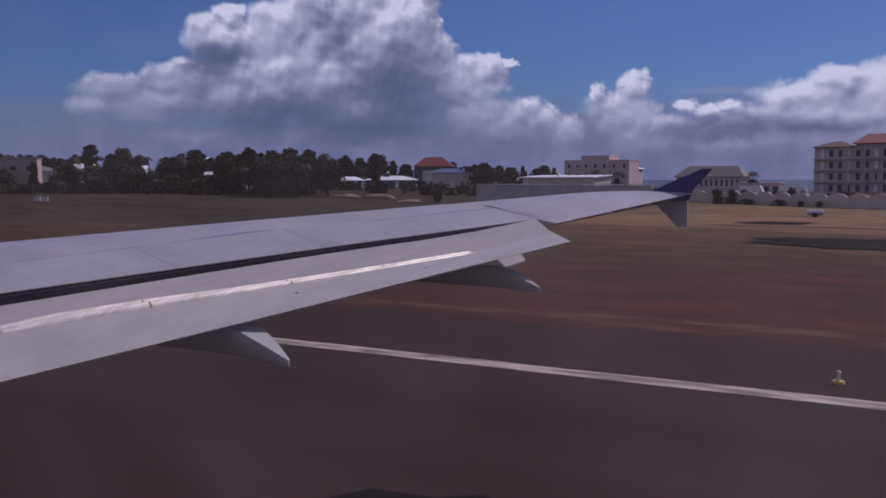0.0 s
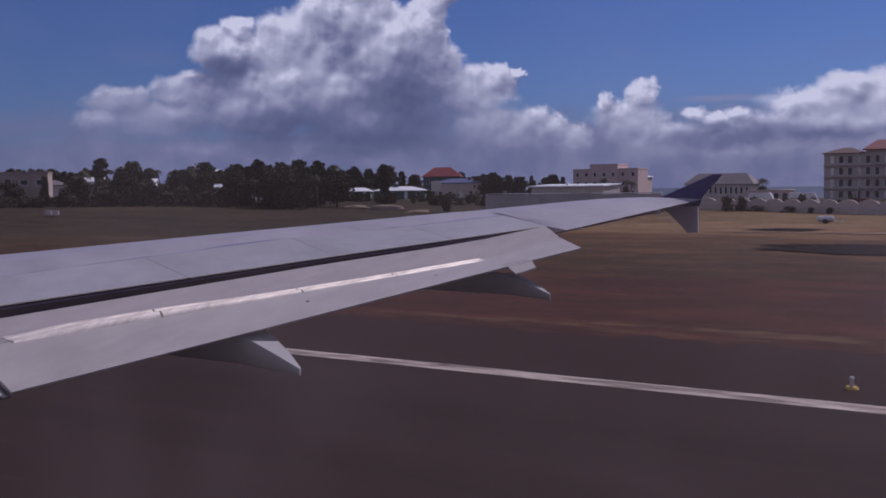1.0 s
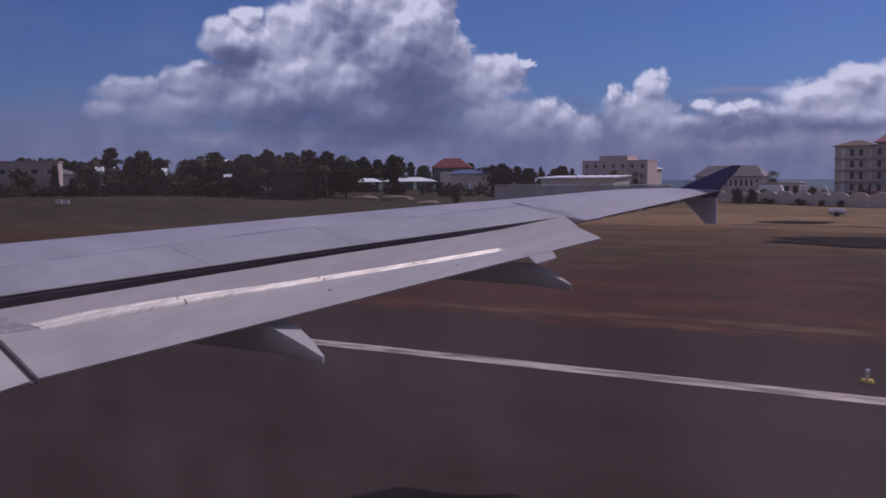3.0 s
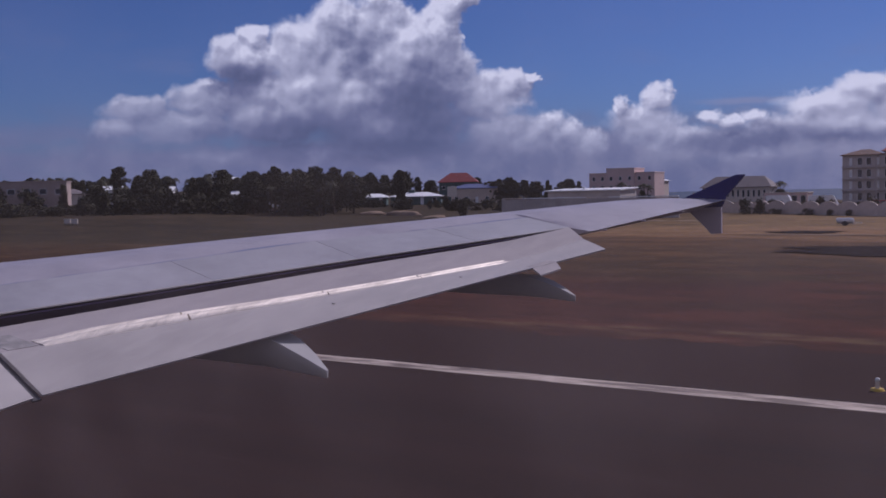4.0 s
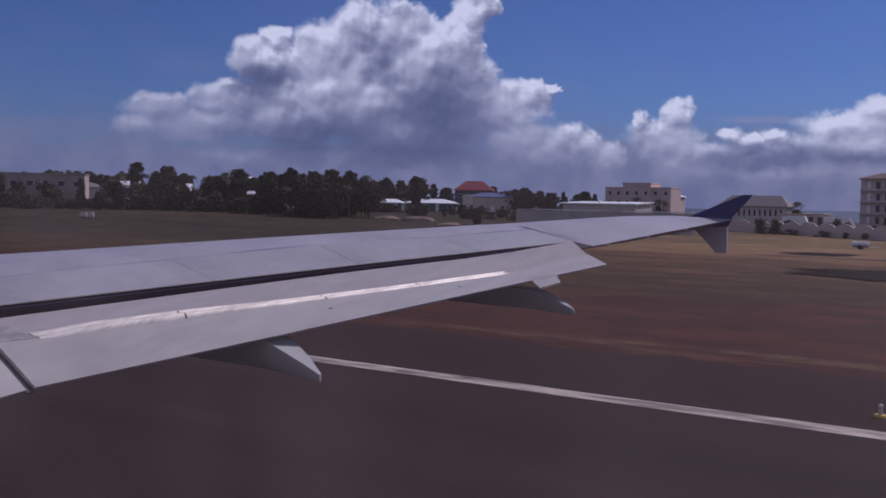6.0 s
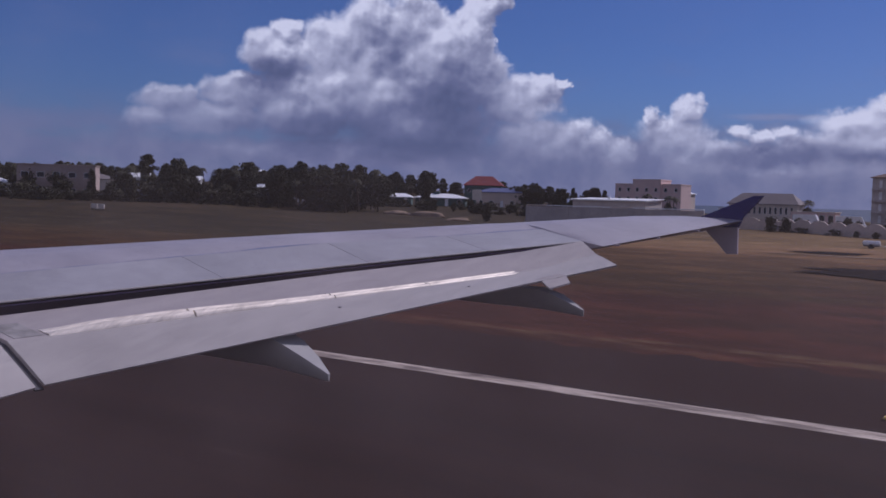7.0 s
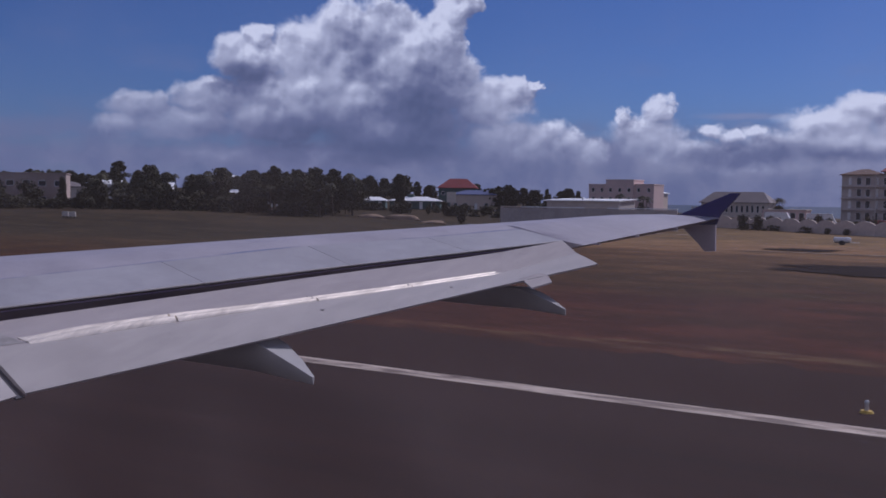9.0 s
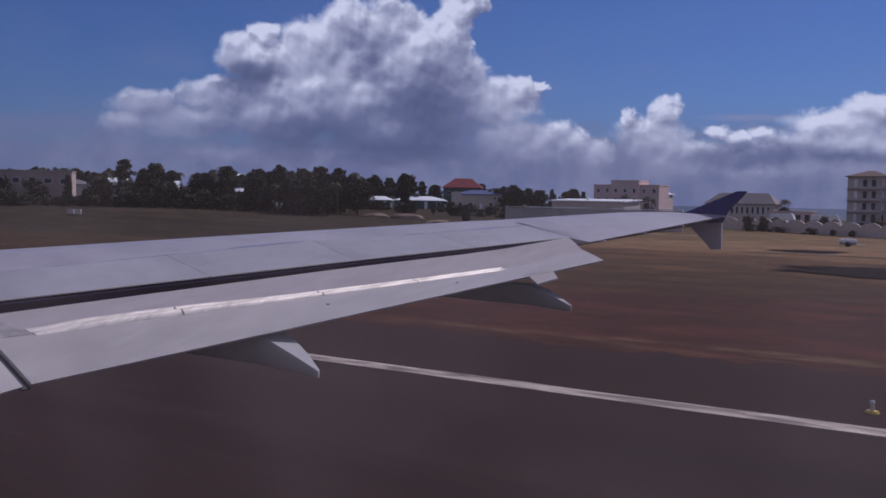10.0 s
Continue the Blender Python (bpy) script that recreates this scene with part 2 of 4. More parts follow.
HINGE = material("hinge_sealant", (0.17, 0.19, 0.29), 0.7, 0.0, 0.45, 1.5, 5.0, 1.4, stretch=(1, 1.6, 1), shared=True)
# navy that stands for the shade inside the flap slot
COVE_SHADE = material("flap_cove", (0.075, 0.055, 0.12), 0.8, shared=True)
GRIME = material("oily_grime", (0.30, 0.28, 0.27), 0.6, 0.0, 0.45, 1.3, 16.0, 5.0, shared=True)
FENCE_BLUE = material("fence_blue_paint", (0.010, 0.013, 0.115), 0.6, 0.0, 0.85, 1.1, 4.0, 1.0, shared=True, gloss=0.08)
FENCE_GREY = material("fence_grey_paint", (0.36, 0.30, 0.33), 0.5, 0.0, 0.85, 1.1, 4.0, 1.0, shared=True)
WHITE_PAINT = material("white_fuselage_paint", (0.75, 0.75, 0.76), 0.35, shared=True)
RUBBER = material("tyre_rubber", (0.03, 0.03, 0.03), 0.85, shared=True)
STEEL = material("steel", (0.5, 0.5, 0.5), 0.35, 0.9, shared=True)
ASPHALT = material("asphalt", (0.0290, 0.0150, 0.0128), 0.92, 0.0, 0.60, 1.35, 5.0, 0.35, 0.25, stretch=(0.03, 1, 1), specks=(0.043, 0.026, 0.024), gloss=0.09, shared=True)
SHOULDER = material("shoulder_asphalt", (0.036, 0.0195, 0.0168), 0.92, 0.0, 0.75, 1.2, 4.0, 0.12, 0.3, stretch=(0.1, 1, 1), gloss=0.05, shared=True)
PAINT = material("runway_paint", (0.62, 0.60, 0.58), 0.7, 0.0, 0.78, 1.12, 9.0, 0.5, stretch=(0.5, 2, 1), specks=(0.40, 0.38, 0.37))
OLD_PAINT = material("worn_edge_paint", (0.52, 0.43, 0.36), 0.8, 0.0, 0.25, 1.4, 3.4, 2.4, stretch=(0.45, 2.4, 1), specks=(0.12, 0.095, 0.085), tint=(0.12, 0.09, 0.08), gloss=0.1)
PATCH = material("repair_patch", (0.036, 0.0215, 0.019), 0.9, 0.0, 0.85, 1.15, 6.0, 0.4)


def grass_material():
    """Dry airfield grass: red-brown near the asphalt, with olive and straw drifts further out."""
    m = bpy.data.materials.new("dry_grass")
    m.use_nodes = True
    n = Nodes(m.node_tree)
    co = n.t.nodes.new("ShaderNodeTexCoord").outputs["Object"]
    drift = n.noise(n.vec("MULTIPLY", co, (0.38, 1, 1)), 0.055, 6, 0.6).outputs["Fac"]
    band = n.noise(n.vec("MULTIPLY", co, (0.30, 1, 1)), 0.19, 6, 0.65).outputs["Fac"]
    blades = n.noise(n.vec("MULTIPLY", co, (0.5, 1, 1)), 1.6, 7, 0.65).outputs["Fac"]
    xyz = n.t.nodes.new("ShaderNodeSeparateXYZ")
    n.put(xyz, "i0", co)
    # bands by the distance from the runway, broken up by the drifts: red-brown, dark olive, straw
    across = n.math("ADD", xyz.outputs[1], n.math("ADD", n.math("MULTIPLY", n.math("SUBTRACT", drift, 0.5), 48.0), n.math("MULTIPLY", n.math("SUBTRACT", band, 0.5), 40.0)))
    zone = n.math("DIVIDE", n.math("SUBTRACT", across, 20.0), 110.0)
    col = n.ramp(zone, [(0.0, (0.062, 0.0205, 0.0110)), (0.12, (0.060, 0.0175, 0.0090)), (0.20, (0.054, 0.0175, 0.0078)), (0.28, (0.058, 0.027, 0.0085)), (0.40, (0.078, 0.038, 0.0125)), (0.54, (0.094, 0.046, 0.017)), (0.64, (0.178, 0.096, 0.040)), (0.78, (0.235, 0.134, 0.062)), (0.95, (0.185, 0.112, 0.047))])
    scorch = smooth(n, n.noise(n.vec("MULTIPLY", co, (0.30, 1, 1)), 0.10, 5, 0.6).outputs["Fac"], 0.54, 0.72)
    col = n.mix(n.math("MULTIPLY", scorch, 0.45), col, (0.034, 0.020, 0.012))
    meadow = n.ramp(n.math("ADD", n.math("MULTIPLY", drift, 0.6), n.math("MULTIPLY", band, 0.4)), [(0.36, (0.031, 0.022, 0.011)), (0.52, (0.043, 0.030, 0.014)), (0.66, (0.070, 0.044, 0.022))])
    col = n.mix(n.math("MULTIPLY", smooth(n, xyz.outputs[0], -30.0, -75.0), smooth(n, xyz.outputs[1], 45.0, 75.0)), col, meadow)
    tuft = n.noise(n.vec("MULTIPLY", co, (0.55, 1, 1)), 0.30, 6, 0.62).outputs["Fac"]
    col = n.mix(smooth(n, tuft, 0.4, 0.7), n.mix(1.0, col, (0.72, 0.74, 0.76), "MULTIPLY"), n.mix(1.0, col, (1.26, 1.22, 1.2), "MULTIPLY"))
    col = n.mix(smooth(n, blades, 0.35, 0.7), n.mix(1.0, col, (0.84, 0.84, 0.84), "MULTIPLY"), n.mix(1.0, col, (1.16, 1.13, 1.1), "MULTIPLY"))
    # withered fringe where the grass creeps on to the asphalt
    wander = n.math("MULTIPLY", n.math("SUBTRACT", n.noise(n.vec("MULTIPLY", co, (0.35, 0.35, 1)), 0.45, 6, 0.65).outputs["Fac"], 0.5), 5.5)
    off = n.math("ABSOLUTE", n.math("ADD", n.math("SUBTRACT", xyz.outputs[1], 28.3), wander))
    fringe = n.math("MULTIPLY", smooth(n, off, 1.1, 0.1), smooth(n, n.noise(n.vec("MULTIPLY", co, (0.3, 1, 1)), 0.9, 5, 0.6).outputs["Fac"], 0.40, 0.62))
    col = n.mix(n.math("MULTIPLY", fringe, 0.65), col, (0.13, 0.080, 0.038))
    p = n.t.nodes.new("ShaderNodeBsdfPrincipled")
    n.put(p, "Base Color", col)
    n.put(p, "Roughness", 0.95)
    n.put(p, "Specular IOR Level", 0.1)
    b = n.t.nodes.new("ShaderNodeBump")
    n.put(b, "Height", blades)
    n.put(b, "Strength", 0.2)
    n.put(b, "Distance", 0.12)
    n.t.links.new(b.outputs[0], p.inputs["Normal"])
    o = n.t.nodes.new("ShaderNodeOutputMaterial")
    n.t.links.new(p.outputs[0], o.inputs[0])
    return m


def pane_material():
    """Old acrylic cabin window: clear, with a thin film of dust and a few smears that scatter light."""
    m = bpy.data.materials.new("dusty_acrylic")
    m.use_nodes = True
    n = Nodes(m.node_tree)
    co = n.t.nodes.new("ShaderNodeTexCoord").outputs["Object"]
    film = n.noise(co, 26.0, 4, 0.55).outputs["Fac"]
    amount = n.math("ADD", 0.009, n.math("MULTIPLY", smooth(n, film, 0.35, 0.75), 0.010))
    clear = n.t.nodes.new("ShaderNodeBsdfTransparent")
    dust = n.t.nodes.new("ShaderNodeBsdfTranslucent")
    n.put(dust, "Color", (0.95, 0.80, 0.80, 1))
    mx = n.t.nodes.new("ShaderNodeMixShader")
    n.put(mx, "i0", amount)
    n.t.links.new(clear.outputs[0], mx.inputs[1])
    n.t.links.new(dust.outputs[0], mx.inputs[2])
    o = n.t.nodes.new("ShaderNodeOutputMaterial")
    n.t.links.new(mx.outputs[0], o.inputs[0])
    return m


GRASS = grass_material()
ACRYLIC = pane_material()
BURNT = material("burnt_grass", (0.020, 0.014, 0.013), 0.95, 0.0, 0.7, 1.3, 3.0, 0.4, gloss=0.02)
EARTH = material("pale_earth", (0.26, 0.19, 0.14), 0.95, 0.0, 0.75, 1.2, 1.5, 0.2, 0.4, gloss=0.05)
LEAF = material("leaf", (0.086, 0.083, 0.058), 0.8, 0.0, 0.7, 1.2, 0.5, 0.12, gloss=0.05)
LEAF_DRY = material("shrub_leaf", (0.076, 0.072, 0.050), 0.8, 0.0, 0.7, 1.2, 0.8, 0.3, gloss=0.05)
PALM = material("palm_leaf", (0.095, 0.092, 0.060), 0.7, 0.0, 0.6, 1.3, 0.8, 0.3, gloss=0.1)
BARK = material("bark", (0.10, 0.08, 0.06), 0.9, 0.0, 0.6, 1.2, 6.0, 1.0)
WATER = material("sea_water", (0.008, 0.03, 0.07), 0.6, 0.0, 0.8, 1.2, 0.05, 0.01, shared=True)
CONCRETE = material("grey_concrete", (0.47, 0.41, 0.375), 0.9, 0.0, 0.7, 1.15, 1.5, 0.25, 0.2)
PALE_WALL = material("pale_wall", (0.62, 0.51, 0.43), 0.85, 0.0, 0.8, 1.1, 1.2, 0.2)
OLD_WALL = material("weathered_render", (0.60, 0.49, 0.42), 0.9, 0.0, 0.7, 1.15, 2.0, 0.5, 0.2, tint=(0.38, 0.30, 0.26))
DUN_WALL = material("dun_wall", (0.40, 0.315, 0.28), 0.9, 0.0, 0.75, 1.15, 1.2, 0.25, tint=(0.36, 0.28, 0.25))
PINK_WALL = material("pink_wall", (0.64, 0.47, 0.43), 0.85, 0.0, 0.85, 1.1, 1.2, 0.2)
CREAM_WALL = material("cream_wall", (0.58, 0.51, 0.44), 0.85, 0.0, 0.85, 1.1, 1.2, 0.2)
GREEN_WALL = material("teal_wall", (0.07, 0.115, 0.11), 0.85, 0.0, 0.85, 1.1, 1.2, 0.2)
WHITE_ROOF = material("white_roof", (0.80, 0.80, 0.80), 0.55, 0.0, 0.9, 1.1, 1.0, 0.2)
RED_ROOF = material("red_roof", (0.24, 0.048, 0.050), 0.7, 0.0, 0.75, 1.15, 1.5, 0.3)
OLD_TILE = material("weathered_tile", (0.12, 0.062, 0.045), 0.85, 0.0, 0.6, 1.25, 1.5, 0.4)
GREY_ROOF = material("grey_shingle_roof", (0.21, 0.18, 0.18), 0.85, 0.0, 0.8, 1.1, 1.5, 0.3)
BLUE_ROOF = material("blue_roof", (0.10, 0.12, 0.24), 0.5, 0.0, 0.8, 1.1, 1.5, 0.3)
GREEN_ROOF = material("green_roof", (0.24, 0.38, 0.22), 0.6, 0.0, 0.85, 1.1, 1.5, 0.3)
WINDOW = material("window_glass", (0.03, 0.035, 0.045), 0.15, 0.0, shared=True)
SHUTTER = material("white_shutter", (0.75, 0.75, 0.74), 0.6, shared=True)
DARK_METAL = material("dark_metal", (0.04, 0.045, 0.045), 0.5, shared=True)
YELLOW = material("yellow_plastic", (0.55, 0.36, 0.05), 0.5, shared=True)
GLASS_LAMP = material("lamp_glass", (0.6, 0.6, 0.58), 0.2, shared=True)
CAR_WHITE = material("white_car_paint", (0.75, 0.75, 0.75), 0.3, 0.0, coat=0.6, shared=True)
CAR_RED = material("red_car_paint", (0.35, 0.03, 0.03), 0.3, 0.0, coat=0.6, shared=True)


# ---- building blocks ----
def part(name, bm, mat, parent=None, label=""):
    me = bpy.data.meshes.new(name)
    bm.to_mesh(me)
    bm.free()
    me.materials.append(mat)
    ob = new(name, me)
    if parent is not None:
        ob.parent = parent
    if label:
        ob["label"] = label
    return ob


def thing(name, x, y, z, label, category, group="", rz=0.0):
    ob = new(name)
    ob.empty_display_size = 0.2
    ob.matrix_world = pose(x, y, z, 0, 0, rz)
    return tagged(ob, label, category, group)


def box(bm, x0, x1, y0, y1, z0, z1, bevel=0.0):
    vs = [bm.verts.new((x, y, z)) for z in (z0, z1) for y in (y0, y1) for x in (x0, x1)]
    fs = [bm.faces.new([vs[i] for i in q]) for q in ((0, 2, 3, 1), (4, 5, 7, 6), (0, 1, 5, 4), (2, 6, 7, 3), (0, 4, 6, 2), (1, 3, 7, 5))]
    if bevel:
        bmesh.ops.bevel(bm, geom=list({e for f in fs for e in f.edges}), offset=bevel, segments=1, affect="EDGES")
    return bm


def boxes(*args, bevel=0.0):
    bm = bmesh.new()
    for a in args:
        box(bm, *a, bevel=bevel)
    return bm


def prism(bm, outline, y0, y1):
    """A solid with the outline (x, z) between two values of y."""
    a = [bm.verts.new((x, y0, z)) for x, z in outline]
    b = [bm.verts.new((x, y1, z)) for x, z in outline]
    bm.faces.new(a)
    bm.faces.new(b[::-1])
    for i in range(len(a)):
        j = (i + 1) % len(a)
        bm.faces.new((a[j], a[i], b[i], b[j]))
    return bm


def loft(sections, smooth_faces=True, caps=True):
    """A skin over closed sections with equally many points."""
    bm = bmesh.new()
    rings = [[bm.verts.new(p) for p in s] for s in sections]
    for r0, r1 in zip(rings, rings[1:]):
        for i in range(len(r0)):
            j = (i + 1) % len(r0)
            f = bm.faces.new((r0[i], r0[j], r1[j], r1[i]))
            f.smooth = smooth_faces
    if caps:
        bm.faces.new(rings[0][::-1])
        bm.faces.new(rings[-1])
    bmesh.ops.recalc_face_normals(bm, faces=bm.faces)
    return bm


def sharpen(ob, degrees=30):
    me = ob.data
    bm = bmesh.new()
    bm.from_mesh(me)
    for e in bm.edges:
        if len(e.link_faces) == 2 and e.calc_face_angle(0) > radians(degrees):
            e.smooth = False
    bm.to_mesh(me)
    bm.free()
    return ob


# ---- ground, runway, sea ----
def step(v, lo, hi):
    k = min(1, max(0, (v - lo) / (hi - lo)))
    return k * k * (3 - 2 * k)


def terrain(x, y):
    rise = 1.8 * step(y, 70, 118) * step(-x, 60, 150)
    hill = 7.0 * step(y, 135, 330) * step(-x, 150, 330)
    shore = -4.0 * step(y, 350, 430) * (1 - step(-x, 150, 320))
    shore -= 16.0 * step(y, 430, 720)
    rough = 0.35 * noise.noise(Vector((x * 0.03, y * 0.03, 3.0))) * step(y, 34, 70)
    return rise + hill + shore + rough


def build_ground():
    xs = [-4500, -2500, -1400, -900, -650] + [-500 + 12.5 * i for i in range(53)] + [220, 320, 500, 900, 1600, 2800, 4500]
    ys = [-4500, -2000, -900, -400, -150, -60, 0, 26, 34] + [42 + 10 * i for i in range(44)] + [520, 700, 1000, 1800, 3000, 4600]
    bm = bmesh.new()
    grid = [[bm.verts.new((x, y, terrain(x, y) if y > 30 else 0.0)) for x in xs] for y in ys]
    for r0, r1 in zip(grid, grid[1:]):
        for i in range(len(xs) - 1):
            bm.faces.new((r0[i], r0[i + 1], r1[i + 1], r1[i])).smooth = True
    tagged(part("ground", bm, GRASS), "dry reddish-brown airfield grass with straw patches", "ground", kind="structure")
    bm = boxes((-4500, 4500, 372, 4700, -1.6, -1.2))
    tagged(part("water", bm, WATER), "dark blue sea beyond the shore houses", "sea", kind="structure")


def ragged_sheet(x0, x1, y0, y1, z, amp, dx=1.0, seed=0.0):
    bm = bmesh.new()
    n = int((x1 - x0) / dx)
    lo, hi = [], []
    for i in range(n + 1):
        x = x0 + (x1 - x0) * i / n
        w = amp * (noise.noise(Vector((x * 0.12, seed, 0))) + 0.6 * noise.noise(Vector((x * 0.9, seed, 4))))
        lo.append(bm.verts.new((x, y0, z)))
        hi.append(bm.verts.new((x, y1 + w, z)))
    for i in range(n):
        bm.faces.new((lo[i], lo[i + 1], hi[i + 1], hi[i]))
    return bm


def build_runway():
    bm = ragged_sheet(-900, 420, -24.5, 20.9, 0.02, 0.05, 4.0)
    tagged(part("runway", bm, ASPHALT), "dark worn asphalt runway with tyre streaks", "runway", kind="structure")
    bm = ragged_sheet(-700, 300, 20.6, 27.0, 0.012, 1.1, 0.4, 7.0)
    tagged(part("runway_shoulder", bm, SHOULDER), "slightly paler asphalt shoulder with a ragged grass edge", "runway", kind="structure")


def strip(name, x0, x1, y0, y1, mat, label, group="", z=0.026, jag=0.02):
    bm = bmesh.new()
    n = max(2, int((x1 - x0) / 1.5))
    for i in range(n):
        a, b = x0 + (x1 - x0) * i / n, x0 + (x1 - x0) * (i + 1) / n
        q = [(a, y0 + jag * noise.noise(Vector((a, y0, 0)))), (b, y0 + jag * noise.noise(Vector((b, y0, 0)))),
             (b, y1 + jag * noise.noise(Vector((b, y1, 0)))), (a, y1 + jag * noise.noise(Vector((a, y1, 0))))]
        bm.faces.new([bm.verts.new((x, y, z)) for x, y in q])
    bmesh.ops.remove_doubles(bm, verts=bm.verts, dist=0.001)
    return tagged(part(name, bm, mat), label, "runway marking", group, "structure")


def build_markings():
    # the edge line, laid in lengths with worn gaps
    x = -420.0
    while x < 13.0:
        length = random.uniform(6, 13)
        strip("runway_edge_line", x, min(x + length, 13.4), 19.75, 20.45, OLD_PAINT, "worn greyish white runway edge line", "runway edge line", jag=0.06)
        x += length
    strip("runway_edge_line", 13.6, 60, 19.6, 20.5, PAINT, "fresh white runway edge line beside the threshold bars", "runway edge line")
    for i in range(6):
        y = 17.0 - 3.15 * i
        strip("threshold_stripe", 13.8, 44.0, y, y + 1.65, PAINT, "white threshold stripe painted on asphalt", "threshold stripes")
    for i in range(3):
        y = 14.8 - 3.2 * i
        strip("touchdown_stripe", -127.5, -104.8, y, y + 1.8, PAINT, "white touchdown zone stripe on asphalt", "touchdown stripes")
    for x0, x1, y0, y1 in ((-61, -50, 11.5, 13.6), (-78, -66, 11.0, 13.2), (4.2, 11.5, 18.0, 19.2), (3.0, 12.0, 12.5, 16.5)):
        strip("repair_patch", x0, x1, y0, y1, PATCH, "slightly paler asphalt repair patch", "repair patches", z=0.024, jag=0.25)


# ---- the aircraft ----
def te(y):
    """The flap's trailing edge: swept outboard of the kink, square inboard."""
    return -4.843 - 0.2917 * (11.4 - max(y, 4.64))


def airfoil(y):
    """The fixed wing's section at y, from the shroud's edge over the top to the nose and back."""
    k = max(y, 4.64)
    out = 1.0 if y > 12.09 else 0.0
    xb = te(y) + shroud(y) * (1 - out) - 0.70 * out
    zb = (3.024 + 0.0673 * y + 0.09 * (shroud(y) + 1.4)) * (1 - out) + (2.43 + 0.1153 * y) * out
    zc = 3.722 + 0.0595 * (y - 6.06) - 0.045 * step(y, 14.4, 15.6)
    xl = -11.3 + 0.5 * (y - 4.7)
    chord = xb - xl
    drop = 0.075 * chord

    def at(f):
        return xl + f * chord

    ze = (3.167 + 0.0734 * y) if y < 9 else zb + (0.40 + 0.15 * step(y, 12.1, 13.0) if out else 0.66) * (zc - zb)
    ze = min(ze, zc - 0.005)
    pts = [(xb, zb), (xb - 0.65 if out < 0.5 else at(0.78), ze), (at(0.55), zc - 0.004 * chord - (0.022 * (1 - step(y, 12.1, 13.0)) if out else 0.0)), (at(0.40), zc), (at(0.25), zc - 0.006 * chord), (at(0.12), zc - 0.22 * drop),
           (at(0.04), zc - 0.5 * drop), (at(0.0), zc - drop), (at(0.03), zc - 1.35 * drop), (at(0.15), zc - 1.8 * drop), (at(0.4), zc - 2.0 * drop), (at(0.7), zb - 0.16), (xb - 0.06, zb - 0.014)]
    return [(x, y, z) for x, z in pts]


def shroud(y):
    """How far ahead of the flap's trailing edge the fixed wing ends."""
    return -1.4 + 0.4 * min(1, max(0, (y - 9.0) / 3.0))


def flap_z(y, off):
    """The height of the flap's upper face, off metres from its trailing edge."""
    zd, zr, za = 2.872 + 0.0795 * y + 0.045 * step(y, 9.8, 12.0), 2.825 + 0.0668 * y + 0.13 * step(y, 10.3, 11.8), 2.305 + 0.1147 * y + 0.016 * step(y, 5.0, 11.0)
    if off < -0.53:
        return zr + (zd - zr) * (-off - 0.53) / (-shroud(y) - 0.15 - 0.53)
    return zr + (za - zr) * (off + 0.53) / 0.53


def flap_section(y, slant=0.0):
    """A flap's front part: a rounded nose below the slot, the top to the crease, and the underside. slant: how far the section runs outwards, ahead of its trailing edge."""
    d = shroud(y) + 0.17
    pts = []
    for o, dz in ((d - 0.25, -0.23), (d - 0.18, -0.18), (d - 0.08, -0.10), (d, 0.0), ((d - 0.53) / 2, 0.008), (-0.53, 0.0), (-0.53, -0.09), (d + 0.15, -0.20), (d - 0.17, -0.22)):
        yy = y - slant * o
        pts.append((te(yy) + o, yy, flap_z(yy, max(o, d)) + dz))
    return pts


def tab_section(y, slant=0.0):
    """The flap's rear part, from the crease to the thin trailing edge."""
    pts = []
    for o, dz in ((-0.53, 0.002), (-0.25, 0.004), (0.0, 0.0), (-0.01, -0.02), (-0.3, -0.06), (-0.528, -0.088)):
        yy = y - slant * o
        pts.append((te(yy) + o, yy, flap_z(yy, o) + dz))
    return pts


def canoe(y, x_nose, x_tail, z_top, z_tail, half, depth):
    """A flap track fairing: a long narrow hull with a rounded keel and a pointed, drooping tail."""
    secs = []
    for f, w, top, dep in ((0.0, 0.15, 0.0, 0.12), (0.12, 0.6, 0.0, 0.5), (0.35, 1.0, 0.0, 0.95), (0.6, 1.0, 0.0, 1.0), (0.82, 1.0, 0.0, 0.95), (0.89, 0.82, 0.28, 0.95), (0.95, 0.48, 0.64, 0.8), (1.0, 0.08, 1.0, 1.0)):
        x = x_nose + f * (x_tail - x_nose)
        zt = z_top + (z_tail - z_top) * top
        zb = zt - depth * dep if f < 0.75 else (z_top - depth * 0.95) + (z_tail - 0.075 - (z_top - depth * 0.95)) * (f - 0.75) / 0.25
        zb = min(zb, zt - 0.05)
        h = half * w
        secs.append([(x, y - h, zt), (x, y - h * 0.95, zt + (zb - zt) * 0.18), (x, y - h * 0.42, zt + (zb - zt) * 0.85), (x, y, zb), (x, y + h * 0.42, zt + (zb - zt) * 0.85), (x, y + h * 0.95, zt + (zb - zt) * 0.18), (x, y + h, zt)])
    return loft(secs, True)


